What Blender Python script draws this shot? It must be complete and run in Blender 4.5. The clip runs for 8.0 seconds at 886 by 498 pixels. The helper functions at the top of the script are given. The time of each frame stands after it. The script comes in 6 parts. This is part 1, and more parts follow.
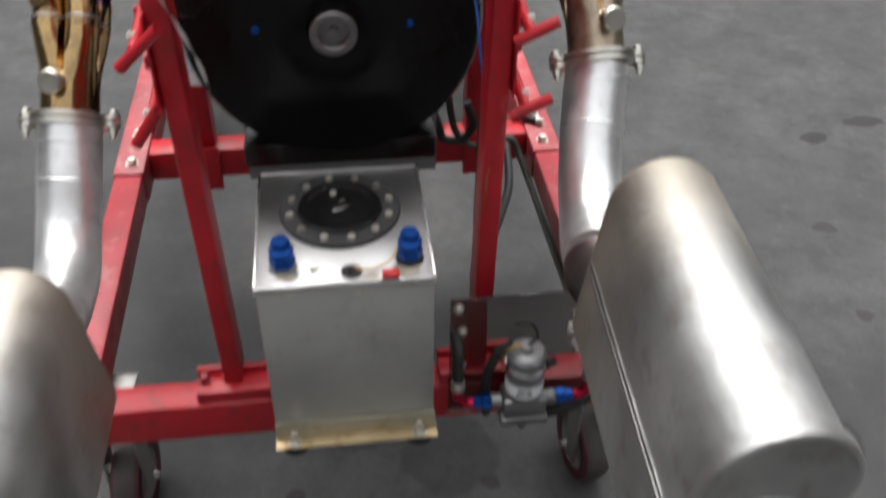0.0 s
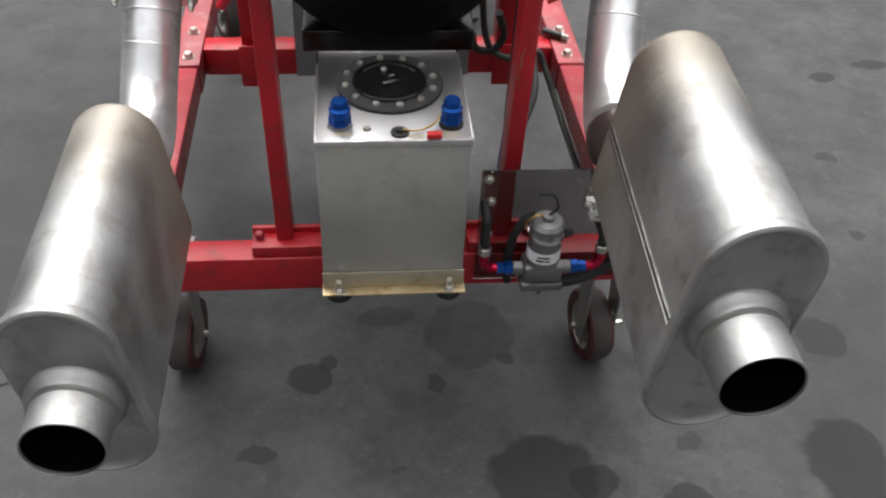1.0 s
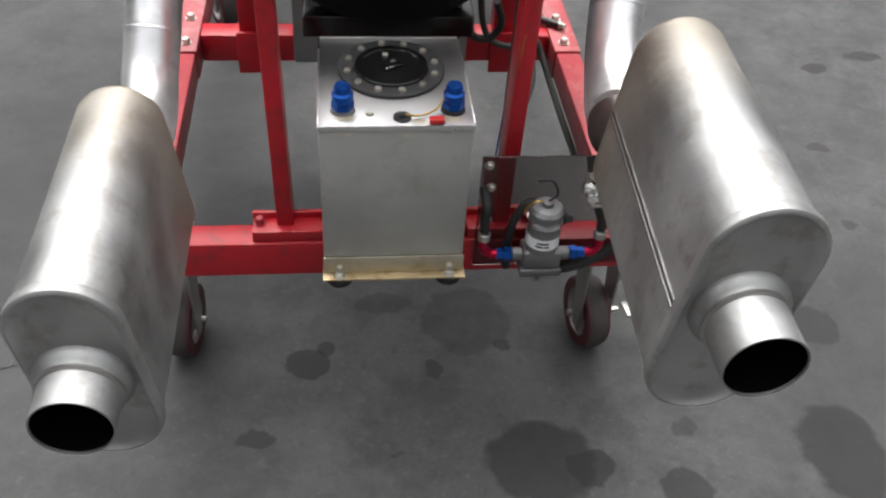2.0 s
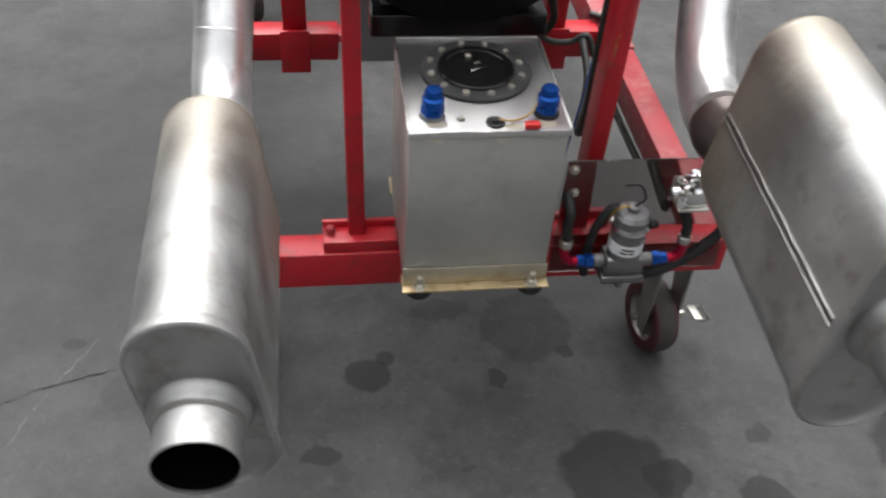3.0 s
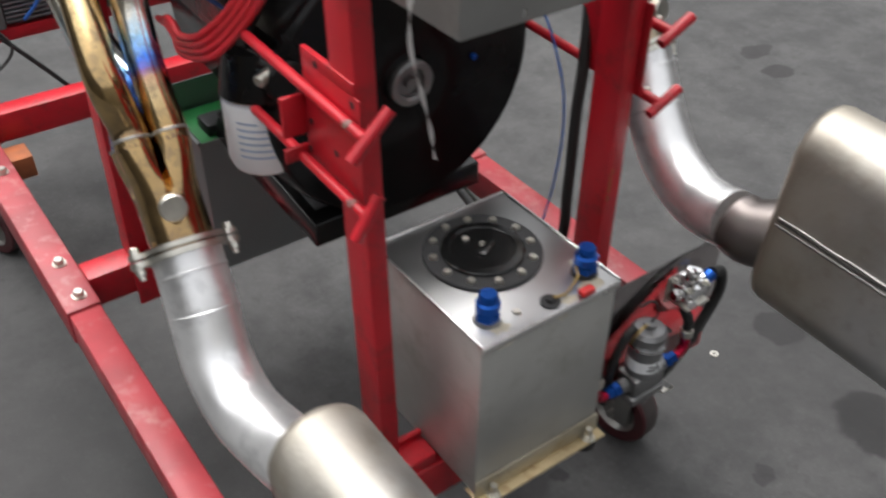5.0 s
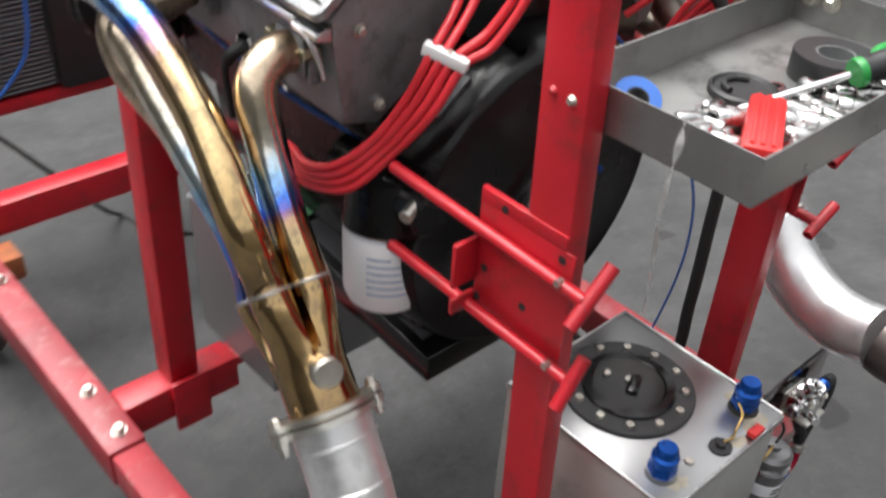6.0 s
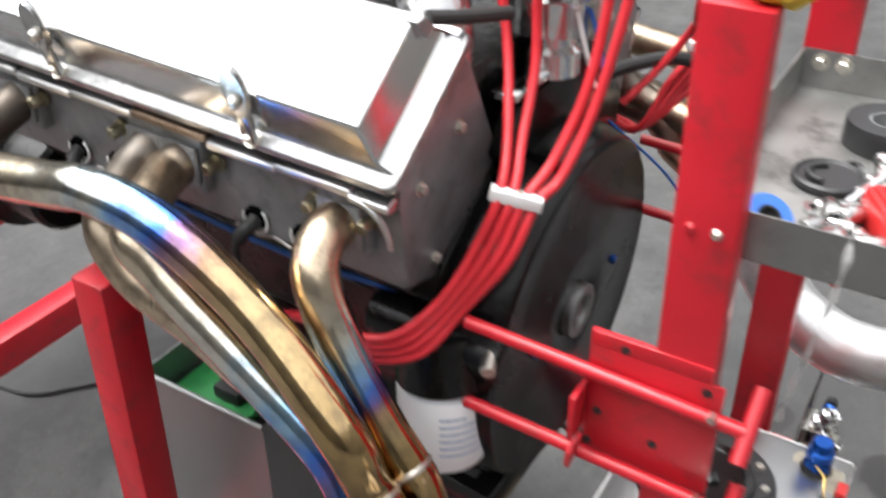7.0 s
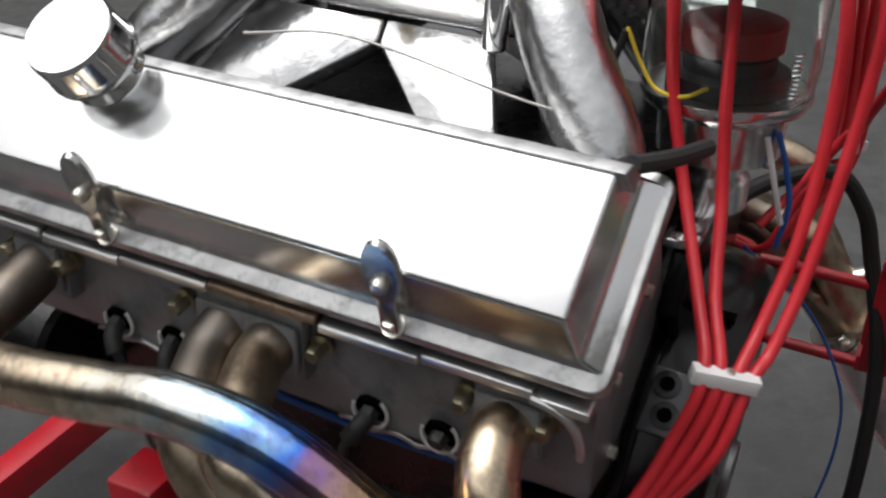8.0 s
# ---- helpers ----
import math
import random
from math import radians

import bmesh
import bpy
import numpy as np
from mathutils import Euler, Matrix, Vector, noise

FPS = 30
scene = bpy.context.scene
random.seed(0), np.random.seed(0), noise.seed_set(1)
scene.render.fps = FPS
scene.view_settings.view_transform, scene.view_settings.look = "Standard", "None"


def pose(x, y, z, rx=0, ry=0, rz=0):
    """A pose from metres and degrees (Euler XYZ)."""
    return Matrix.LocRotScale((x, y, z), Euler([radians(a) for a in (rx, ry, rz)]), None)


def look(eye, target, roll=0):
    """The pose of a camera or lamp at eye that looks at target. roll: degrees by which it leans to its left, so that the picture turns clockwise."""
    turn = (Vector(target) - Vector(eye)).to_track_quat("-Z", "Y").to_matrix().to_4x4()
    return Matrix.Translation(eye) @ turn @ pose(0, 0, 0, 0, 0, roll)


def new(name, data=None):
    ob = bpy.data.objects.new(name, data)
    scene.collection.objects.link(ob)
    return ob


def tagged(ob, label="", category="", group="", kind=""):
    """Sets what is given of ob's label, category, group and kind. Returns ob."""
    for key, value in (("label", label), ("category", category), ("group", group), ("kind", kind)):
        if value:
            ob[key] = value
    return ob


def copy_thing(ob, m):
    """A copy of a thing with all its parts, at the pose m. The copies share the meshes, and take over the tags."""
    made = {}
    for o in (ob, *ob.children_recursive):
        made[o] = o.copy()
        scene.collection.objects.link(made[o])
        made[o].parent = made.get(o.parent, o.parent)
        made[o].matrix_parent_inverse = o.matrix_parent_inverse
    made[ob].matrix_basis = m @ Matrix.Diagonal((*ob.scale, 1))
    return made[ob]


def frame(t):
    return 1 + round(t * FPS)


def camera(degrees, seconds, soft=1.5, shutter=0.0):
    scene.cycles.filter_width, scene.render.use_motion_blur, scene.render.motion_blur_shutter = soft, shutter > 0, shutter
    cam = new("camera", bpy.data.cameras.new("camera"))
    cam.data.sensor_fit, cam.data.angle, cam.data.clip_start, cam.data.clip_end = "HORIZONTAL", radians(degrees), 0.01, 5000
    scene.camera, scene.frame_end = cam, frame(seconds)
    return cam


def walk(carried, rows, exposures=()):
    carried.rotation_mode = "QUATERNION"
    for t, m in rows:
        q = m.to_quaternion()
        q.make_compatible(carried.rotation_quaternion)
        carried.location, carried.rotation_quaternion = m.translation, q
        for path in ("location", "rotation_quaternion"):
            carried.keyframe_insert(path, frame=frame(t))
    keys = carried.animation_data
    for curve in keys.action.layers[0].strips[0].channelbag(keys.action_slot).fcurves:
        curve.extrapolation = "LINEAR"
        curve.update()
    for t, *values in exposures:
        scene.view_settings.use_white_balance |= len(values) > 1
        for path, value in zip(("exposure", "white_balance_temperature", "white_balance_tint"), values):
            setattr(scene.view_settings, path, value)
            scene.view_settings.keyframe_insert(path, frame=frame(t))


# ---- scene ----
cam = camera(50.5, 8.0, soft=2.3, shutter=0.5)
PATH = [
    (0, (-0.038, 0.151, 1.458), (0.162, 1.683, 0.189), 0.81),
    (0.5, (-0.086, -0.012, 1.444), (0.120, 1.460, 0.106), 2.39),
    (1, (-0.101, -0.065, 1.460), (0.080, 1.417, 0.129), 3.21),
    (2.5, (-0.170, -0.077, 1.450), (0.058, 1.381, 0.100), 4.75),
    (3, (-0.278, 0.006, 1.428), (-0.026, 1.455, 0.073), 4.55),
    (3.3, (-0.325, 0.072, 1.416), (-0.045, 1.513, 0.058), 3.59),
    (3.5, (-0.365, 0.102, 1.425), (-0.006, 1.542, 0.085), 4.37),
    (4, (-0.476, 0.193, 1.460), (0.210, 1.573, 0.186), 2.96),
    (4.2, (-0.532, 0.217, 1.472), (0.267, 1.546, 0.209), 2.17),
    (5.3, (-0.712, 0.510, 1.470), (0.223, 1.781, 0.241), 0.94),
    (5.5, (-0.736, 0.576, 1.480), (0.210, 1.844, 0.258), 1.65),
    (5.7, (-0.760, 0.635, 1.478), (0.230, 1.879, 0.265), 2.98),
    (6, (-0.802, 0.741, 1.483), (0.321, 1.911, 0.313), 3.76),
    (6.5, (-0.884, 0.891, 1.522), (0.492, 1.827, 0.412), 1.59),
    (6.7, (-0.883, 0.944, 1.531), (0.500, 1.860, 0.413), 0.64),
    (7, (-0.872, 1.036, 1.524), (0.549, 1.916, 0.425), -0.49),
    (7.5, (-0.818, 1.191, 1.522), (0.667, 2.057, 0.500), -0.29),
    (7.7, (-0.798, 1.219, 1.521), (0.686, 2.109, 0.518), -0.97),
    (8, (-0.779, 1.306, 1.509), (0.776, 2.078, 0.516), -0.62),
]
walk(cam, [(t, look(eye, target, roll)) for t, eye, target, roll in PATH],
     exposures=[(0, -0.15), (0.5, -0.22), (1.0, -0.1), (2.5, 0.1), (3.5, 0.0), (4.0, -0.1), (5.5, -0.16), (6.0, 0.07), (6.5, 0.45), (7.0, 0.48), (7.5, 0.04), (7.7, -0.32), (8.0, -0.94)])

# ---- sky and light: a bright overcast day ----
world = bpy.data.worlds.new("overcast_sky")
scene.world = world
world.use_nodes = True
wn = world.node_tree.nodes
wl = world.node_tree.links
sky = wn.new("ShaderNodeTexSky")
sky.sky_type, sky.sun_disc = "NISHITA", False
sky.sun_elevation, sky.sun_rotation = radians(71), radians(349)
sky.air_density, sky.dust_density = 1.0, 6.0
hsv = wn.new("ShaderNodeHueSaturation")
hsv.inputs["Saturation"].default_value = 0.12
wl.new(sky.outputs[0], hsv.inputs["Color"])
wl.new(hsv.outputs[0], wn["Background"].inputs["Color"])
wn["Background"].inputs["Strength"].default_value = 0.37
sun_data = bpy.data.lights.new("sun", "SUN")
sun_data.energy, sun_data.angle, sun_data.color = 1.4, radians(60), (0.99, 0.995, 1.0)
sun = new("sun", sun_data)
sun.matrix_world = look((-0.6, 4.4, 9.3), (0, 1.3, 0))


# ---- materials ----
def ramp(nt, fac, stops):
    n = nt.nodes.new("ShaderNodeValToRGB")
    while len(n.color_ramp.elements) < len(stops):
        n.color_ramp.elements.new(0.5)
    for e, (p, c) in zip(n.color_ramp.elements, stops):
        e.position, e.color = p, (*c, 1)
    nt.links.new(fac, n.inputs[0])
    return n.outputs[0]


def mat(name, color, rough=0.5, metal=0.0, var=0.12, scale=14.0, fine=220.0, bump=0.05, coat=0.0, spots=None, rough_var=0.12):
    """A surface with broad mottling, fine grain, uneven gloss and slight relief. spots: (colour, amount, scale) of wear or dirt."""
    m = bpy.data.materials.new(name)
    m.use_nodes = True
    nt = m.node_tree
    n, l = nt.nodes, nt.links
    b = n["Principled BSDF"]
    co = n.new("ShaderNodeTexCoord")
    info = n.new("ShaderNodeObjectInfo")
    add = n.new("ShaderNodeVectorMath")
    add.operation = "ADD"
    l.new(co.outputs["Object"], add.inputs[0])
    l.new(info.outputs["Random"], add.inputs[1])
    big = n.new("ShaderNodeTexNoise")
    big.inputs["Scale"].default_value, big.inputs["Detail"].default_value = scale, 5
    l.new(add.outputs[0], big.inputs["Vector"])
    small = n.new("ShaderNodeTexNoise")
    small.inputs["Scale"].default_value, small.inputs["Detail"].default_value = fine, 3
    l.new(add.outputs[0], small.inputs["Vector"])
    lo = tuple(c * (1 - var) for c in color)
    hi = tuple(min(1, c * (1 + var)) for c in color)
    col = ramp(nt, big.outputs[0], [(0.3, lo), (0.7, hi)])
    if spots:
        sc, amount, ss = spots
        sp = n.new("ShaderNodeTexNoise")
        sp.inputs["Scale"].default_value, sp.inputs["Detail"].default_value, sp.inputs["Roughness"].default_value = ss, 6, 0.65
        l.new(add.outputs[0], sp.inputs["Vector"])
        fac = ramp(nt, sp.outputs[0], [(0.52, (0, 0, 0)), (0.66, (amount,) * 3)])
        mix = n.new("ShaderNodeMix")
        mix.data_type = "RGBA"
        l.new(fac, mix.inputs["Factor"])
        l.new(col, mix.inputs["A"])
        mix.inputs["B"].default_value = (*sc, 1)
        col = mix.outputs["Result"]
    l.new(col, b.inputs["Base Color"])
    r = n.new("ShaderNodeMapRange")
    r.inputs["To Min"].default_value, r.inputs["To Max"].default_value = max(0.02, rough - rough_var), min(1, rough + rough_var)
    l.new(big.outputs[0], r.inputs["Value"])
    l.new(r.outputs[0], b.inputs["Roughness"])
    b.inputs["Metallic"].default_value = metal
    b.inputs["Coat Weight"].default_value = coat
    b.inputs["Coat Roughness"].default_value = 0.12
    if bump:
        bp = n.new("ShaderNodeBump")
        bp.inputs["Strength"].default_value, bp.inputs["Distance"].default_value = bump, 0.002
        l.new(small.outputs[0], bp.inputs["Height"])
        l.new(bp.outputs[0], b.inputs["Normal"])
    return m


RED = mat("red_paint", (0.45, 0.009, 0.019), 0.40, 0, 0.15, 9, 260, 0.08, 0.08, ((0.16, 0.02, 0.02), 0.5, 26))
RED_WORN = mat("worn_red_paint", (0.31, 0.024, 0.033), 0.5, 0, 0.28, 9, 220, 0.12, 0.1, ((0.42, 0.20, 0.18), 0.45, 26))
STEEL = mat("plain_steel", (0.42, 0.41, 0.39), 0.42, 1, 0.15, 12, 240, 0.06)
ZINC = mat("zinc_bolt", (0.62, 0.6, 0.54), 0.35, 1, 0.15, 40, 400, 0.05)
ALU = mat("brushed_aluminium", (0.53, 0.53, 0.505), 0.46, 0.72, 0.14, 7, 420, 0.06, 0, ((0.38, 0.375, 0.335), 0.7, 9))
GRIMY = mat("grimy_sheet_steel", (0.29, 0.29, 0.28), 0.5, 0.9, 0.25, 12, 300, 0.1, 0, ((0.10, 0.10, 0.095), 0.75, 16))
GRIMY_WALL = mat("dull_sheet_steel", (0.38, 0.38, 0.37), 0.45, 1, 0.15, 10, 300, 0.08, 0, ((0.25, 0.245, 0.23), 0.5, 12))
RAIL = mat("dull_bright_aluminium", (0.68, 0.68, 0.68), 0.34, 1, 0.12, 20, 260, 0.06)
ALU_BRIGHT = mat("bright_aluminium_sheet", (0.42, 0.42, 0.42), 0.34, 1, 0.05, 9, 420, 0.04)
RIM = mat("bright_folded_edge", (0.80, 0.80, 0.79), 0.3, 1, 0.06, 20, 300, 0.05)
POLISHED = mat("polished_aluminium", (0.80, 0.80, 0.795), 0.2, 1, 0.06, 11, 260, 0.05, rough_var=0.05)
INTAKE = mat("hand_polished_cast_aluminium", (0.60, 0.60, 0.60), 0.24, 1, 0.2, 22, 70, 0.45)
FOLD = mat("grimy_fold", (0.06, 0.058, 0.055), 0.6, 0.6, 0.3, 60)
SEAM = mat("dull_seam_steel", (0.20, 0.195, 0.19), 0.42, 1, 0.25, 60, 300, 0.1)
CAST = mat("cast_aluminium", (0.30, 0.30, 0.30), 0.42, 1, 0.15, 18, 300, 0.12)
HEAD = mat("dull_cast_head", (0.23, 0.232, 0.238), 0.38, 0.4, 0.2, 26, 240, 0.16, 0, ((0.09, 0.088, 0.085), 0.5, 34))
TOOL = mat("worn_chromed_steel", (0.55, 0.55, 0.54), 0.24, 1, 0.2, 60, 300, 0.06, 0, ((0.2, 0.19, 0.17), 0.6, 70))
BRIGHT_RING = mat("bright_turned_ring", (0.88, 0.88, 0.87), 0.45, 0.5, 0.05, 30, 300, 0.03)
CHROME = mat("chrome", (0.86, 0.86, 0.86), 0.06, 1, 0.03, 20, 200, 0.01, rough_var=0.03)
PIPE = mat("satin_aluminised_pipe", (0.90, 0.90, 0.90), 0.36, 0.9, 0.1, 14, 320, 0.08, 0, ((0.52, 0.52, 0.53), 0.5, 22), 0.14)
MUFFLER = mat("satin_aluminised_steel", (0.405, 0.405, 0.40), 0.53, 1, 0.2, 9, 90, 0.3, 0, ((0.27, 0.255, 0.23), 0.6, 24), 0.16)
NECK = mat("heat_browned_steel", (0.20, 0.175, 0.165), 0.4, 1, 0.2, 16, 300, 0.1)
BLACK = mat("gloss_black_paint", (0.005, 0.005, 0.005), 0.2, 0, 0.2, 10, 200, 0.02, 0.0)
BLACK_SATIN = mat("satin_black_paint", (0.0035, 0.0035, 0.0037), 0.24, 0, 0.25, 12, 28, 0.5)
TARNISH = mat("tarnished_brass_bolt", (0.34, 0.31, 0.22), 0.4, 1, 0.25, 60, 300, 0.1)
PLATE = mat("dark_grey_satin", (0.085, 0.085, 0.09), 0.36, 0.3, 0.2, 16, 260, 0.08)
BLACK_SATIN.node_tree.nodes["Principled BSDF"].inputs["Specular IOR Level"].default_value = 0.26
BLACK_CAST = mat("black_painted_casting", (0.005, 0.005, 0.005), 0.28, 0, 0.25, 22, 120, 0.25)
BLACK_CAST.node_tree.nodes["Principled BSDF"].inputs["Specular IOR Level"].default_value = 0.3
LOOM = mat("grey_green_braid", (0.035, 0.038, 0.031), 0.6, 0, 0.3, 60, 400, 0.3)
RUBBER = mat("black_rubber", (0.014, 0.014, 0.014), 0.62, 0, 0.2, 30, 300, 0.08)
BLACK_MATT = mat("matt_black_plastic", (0.017, 0.017, 0.018), 0.5, 0, 0.15, 20, 360, 0.06)
BLUE = mat("blue_anodised", (0.008, 0.08, 0.38), 0.3, 0.7, 0.15, 40, 300, 0.03)
RED_AN = mat("red_anodised", (0.50, 0.012, 0.05), 0.28, 0.85, 0.15, 40, 300, 0.03)
WIRE = mat("red_silicone_wire", (0.55, 0.022, 0.032), 0.38, 0, 0.1, 30, 300, 0.03)
WHITE = mat("white_enamel", (0.84, 0.85, 0.86), 0.35, 0, 0.04, 12, 240, 0.03)
BAR = mat("faded_blue_print", (0.34, 0.43, 0.58), 0.5, 0, 0.2, 60)
DARK_BAR = mat("dark_print", (0.03, 0.03, 0.03), 0.5, 0, 0.1)
YELLOWED = mat("yellowed_varnished_aluminium", (0.52, 0.41, 0.24), 0.42, 0.6, 0.2, 18, 260, 0.1, 0, ((0.28, 0.17, 0.07), 0.6, 30))
YELLOWED_LEG = mat("stained_aluminium", (0.50, 0.46, 0.36), 0.45, 0.7, 0.15, 16, 260, 0.08, 0, ((0.36, 0.27, 0.15), 0.6, 22))
GREY_PAINT = mat("grey_sheet_metal", (0.28, 0.29, 0.29), 0.42, 0.6, 0.08, 6, 260, 0.05)
TYRE = mat("maroon_polyurethane", (0.065, 0.014, 0.017), 0.5, 0, 0.2, 30, 260, 0.08)
TREAD = mat("worn_grey_tread", (0.06, 0.05, 0.048), 0.7, 0, 0.25, 30, 260, 0.12)
GREEN = mat("green_plastic", (0.02, 0.26, 0.05), 0.4, 0, 0.12)
GREEN_BOARD = mat("green_carton", (0.03, 0.26, 0.07), 0.5, 0, 0.25, 30)
BLUE_TAPE = mat("blue_tape", (0.03, 0.14, 0.50), 0.5, 0, 0.08)
BLUE_HOSE = mat("blue_hose", (0.02, 0.11, 0.42), 0.45, 0, 0.1)
RED_TOOL = mat("red_plastic", (0.60, 0.02, 0.02), 0.4, 0, 0.1)
ROTOR = mat("dark_red_plastic", (0.28, 0.012, 0.014), 0.4, 0, 0.2, 30)
YELLOW = mat("yellow_cloth", (0.66, 0.48, 0.03), 0.8, 0, 0.2, 30, 200, 0.3)
BRASS = mat("brass", (0.55, 0.38, 0.14), 0.32, 1, 0.15, 30)
RESIDUE = mat("beige_sealant", (0.40, 0.36, 0.28), 0.7, 0, 0.25, 60, 200, 0.4)
RUN = mat("pale_dried_sealant", (0.60, 0.57, 0.48), 0.6, 0, 0.2, 60, 200, 0.3)
RUST = mat("rusty_orange_steel", (0.33, 0.10, 0.035), 0.7, 0, 0.3, 25, 200, 0.2)
TIE = mat("milky_plastic", (0.74, 0.74, 0.73), 0.35, 0, 0.05)
PALE = mat("pale_scuff", (0.13, 0.13, 0.125), 0.85, 0, 0.3, 40)
FIN = mat("dull_radiator_fin", (0.20, 0.21, 0.22), 0.5, 0.4, 0.2, 40)
RENDERED = mat("grey_render", (0.13, 0.127, 0.12), 0.85, 0, 0.2, 1.2, 60, 0.3)
# glossless black that puts the shade inside bores, holes and cracks into the colour
BORE = mat("shaded_hollow", (0.003, 0.003, 0.003), 0.95, 0, 0.2)
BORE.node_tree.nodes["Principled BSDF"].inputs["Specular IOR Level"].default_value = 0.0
RIDGE = mat("scuffed_aluminium", (0.45, 0.45, 0.45), 0.4, 1, 0.25, 40, 260, 0.12, 0, ((0.16, 0.16, 0.155), 0.6, 50))
MOTOR = mat("grey_enamel", (0.22, 0.22, 0.225), 0.33, 0.6, 0.2, 30, 260, 0.06)
PATINA = mat("brown_heat_patina", (0.30, 0.22, 0.16), 0.45, 1, 0.35, 60, 260, 0.15, 0, ((0.14, 0.09, 0.06), 0.7, 60))


def heat_tint():
    """Header steel: straw and gold with blue and violet bands at the bends, by the way along each tube."""
    m = mat("heat_tinted_steel", (0.5, 0.5, 0.5), 0.17, 1, 0.1, 10, 300, 0.04, rough_var=0.06)
    nt = m.node_tree
    at = nt.nodes.new("ShaderNodeAttribute")
    at.attribute_name = "along"
    nz = nt.nodes.new("ShaderNodeTexNoise")
    nz.inputs["Scale"].default_value, nz.inputs["Detail"].default_value = 26, 4
    co = nt.nodes.new("ShaderNodeTexCoord")
    nt.links.new(co.outputs["Object"], nz.inputs["Vector"])
    ma = nt.nodes.new("ShaderNodeMath")
    ma.operation = "MULTIPLY_ADD"
    nt.links.new(nz.outputs[0], ma.inputs[0])
    ma.inputs[1].default_value = 0.15
    sb = nt.nodes.new("ShaderNodeMath")
    sb.operation = "SUBTRACT"
    nt.links.new(at.outputs["Fac"], ma.inputs[2])
    nt.links.new(ma.outputs[0], sb.inputs[0])
    sb.inputs[1].default_value = 0.075
    col = ramp(nt, sb.outputs[0], [
        (0.00, (0.13, 0.118, 0.105)), (0.06, (0.24, 0.21, 0.18)), (0.12, (0.46, 0.37, 0.27)), (0.20, (0.70, 0.56, 0.40)), (0.28, (0.82, 0.72, 0.56)), (0.335, (0.84, 0.83, 0.76)),
        (0.38, (0.45, 0.72, 0.95)), (0.43, (0.09, 0.27, 0.94)), (0.468, (0.36, 0.20, 0.44)), (0.515, (0.66, 0.42, 0.26)),
        (0.62, (0.70, 0.52, 0.28)), (0.86, (0.54, 0.37, 0.17)), (1.0, (0.31, 0.20, 0.10))])
    # brown scale and fingermarks over the colours
    sc = nt.nodes.new("ShaderNodeTexNoise")
    sc.inputs["Scale"].default_value, sc.inputs["Detail"].default_value, sc.inputs["Roughness"].default_value = 48, 7, 0.7
    nt.links.new(co.outputs["Object"], sc.inputs["Vector"])
    mx = nt.nodes.new("ShaderNodeMix")
    mx.data_type = "RGBA"
    nt.links.new(ramp(nt, sc.outputs[0], [(0.47, (0, 0, 0)), (0.62, (0.48, 0.48, 0.48))]), mx.inputs["Factor"])
    nt.links.new(col, mx.inputs["A"])
    mx.inputs["B"].default_value = (0.17, 0.13, 0.10, 1)
    col = mx.outputs["Result"]
    # sooty and dull near the ports, bright further along
    b = nt.nodes["Principled BSDF"]
    nt.links.new(ramp(nt, sb.outputs[0], [(0.0, (0.5,) * 3), (0.10, (0.36,) * 3), (0.22, (0.26,) * 3), (0.35, (0.14,) * 3), (0.5, (0.12,) * 3), (0.65, (0.12,) * 3), (1.0, (0.15,) * 3)]), b.inputs["Roughness"])
    nt.links.new(col, nt.nodes["Principled BSDF"].inputs["Base Color"])
    return m


HEAT = heat_tint()


def heat_stain(m, y0, y1, color):
    """Straw-brown discolouring of a muffler towards its hot inlet end, ragged by noise."""
    nt = m.node_tree
    b = nt.nodes["Principled BSDF"]
    col = b.inputs["Base Color"].links[0].from_socket
    co = nt.nodes.new("ShaderNodeTexCoord")
    sep = nt.nodes.new("ShaderNodeSeparateXYZ")
    nt.links.new(co.outputs["Object"], sep.inputs[0])
    nz = nt.nodes.new("ShaderNodeTexNoise")
    nz.inputs["Scale"].default_value, nz.inputs["Detail"].default_value = 14, 6
    nt.links.new(co.outputs["Object"], nz.inputs["Vector"])
    ma = nt.nodes.new("ShaderNodeMath")
    ma.operation = "MULTIPLY_ADD"
    nt.links.new(nz.outputs[0], ma.inputs[0])
    ma.inputs[1].default_value = 0.16
    nt.links.new(sep.outputs["Y"], ma.inputs[2])
    mr = nt.nodes.new("ShaderNodeMapRange")
    mr.inputs["From Min"].default_value, mr.inputs["From Max"].default_value = y0, y1
    mr.inputs["To Max"].default_value = 0.8
    nt.links.new(ma.outputs[0], mr.inputs["Value"])
    mix = nt.nodes.new("ShaderNodeMix")
    mix.data_type = "RGBA"
    nt.links.new(mr.outputs[0], mix.inputs["Factor"])
    nt.links.new(col, mix.inputs["A"])
    mix.inputs["B"].default_value = (*color, 1)
    nt.links.new(mix.outputs["Result"], b.inputs["Base Color"])


heat_stain(MUFFLER, 0.08, 0.30, (0.41, 0.355, 0.27))


def acrylic():
    m = bpy.data.materials.new("smoked_acrylic")
    m.use_nodes = True
    b = m.node_tree.nodes["Principled BSDF"]
    b.inputs["Base Color"].default_value = (0.50, 0.46, 0.46, 1)
    b.inputs["Roughness"].default_value, b.inputs["Transmission Weight"].default_value, b.inputs["IOR"].default_value = 0.04, 1.0, 1.3
    return m


def clear():
    m = bpy.data.materials.new("clear_plastic")
    m.use_nodes = True
    b = m.node_tree.nodes["Principled BSDF"]
    b.inputs["Base Color"].default_value = (0.86, 0.9, 0.88, 1)
    b.inputs["Roughness"].default_value, b.inputs["Transmission Weight"].default_value, b.inputs["IOR"].default_value = 0.06, 1.0, 1.35
    return m


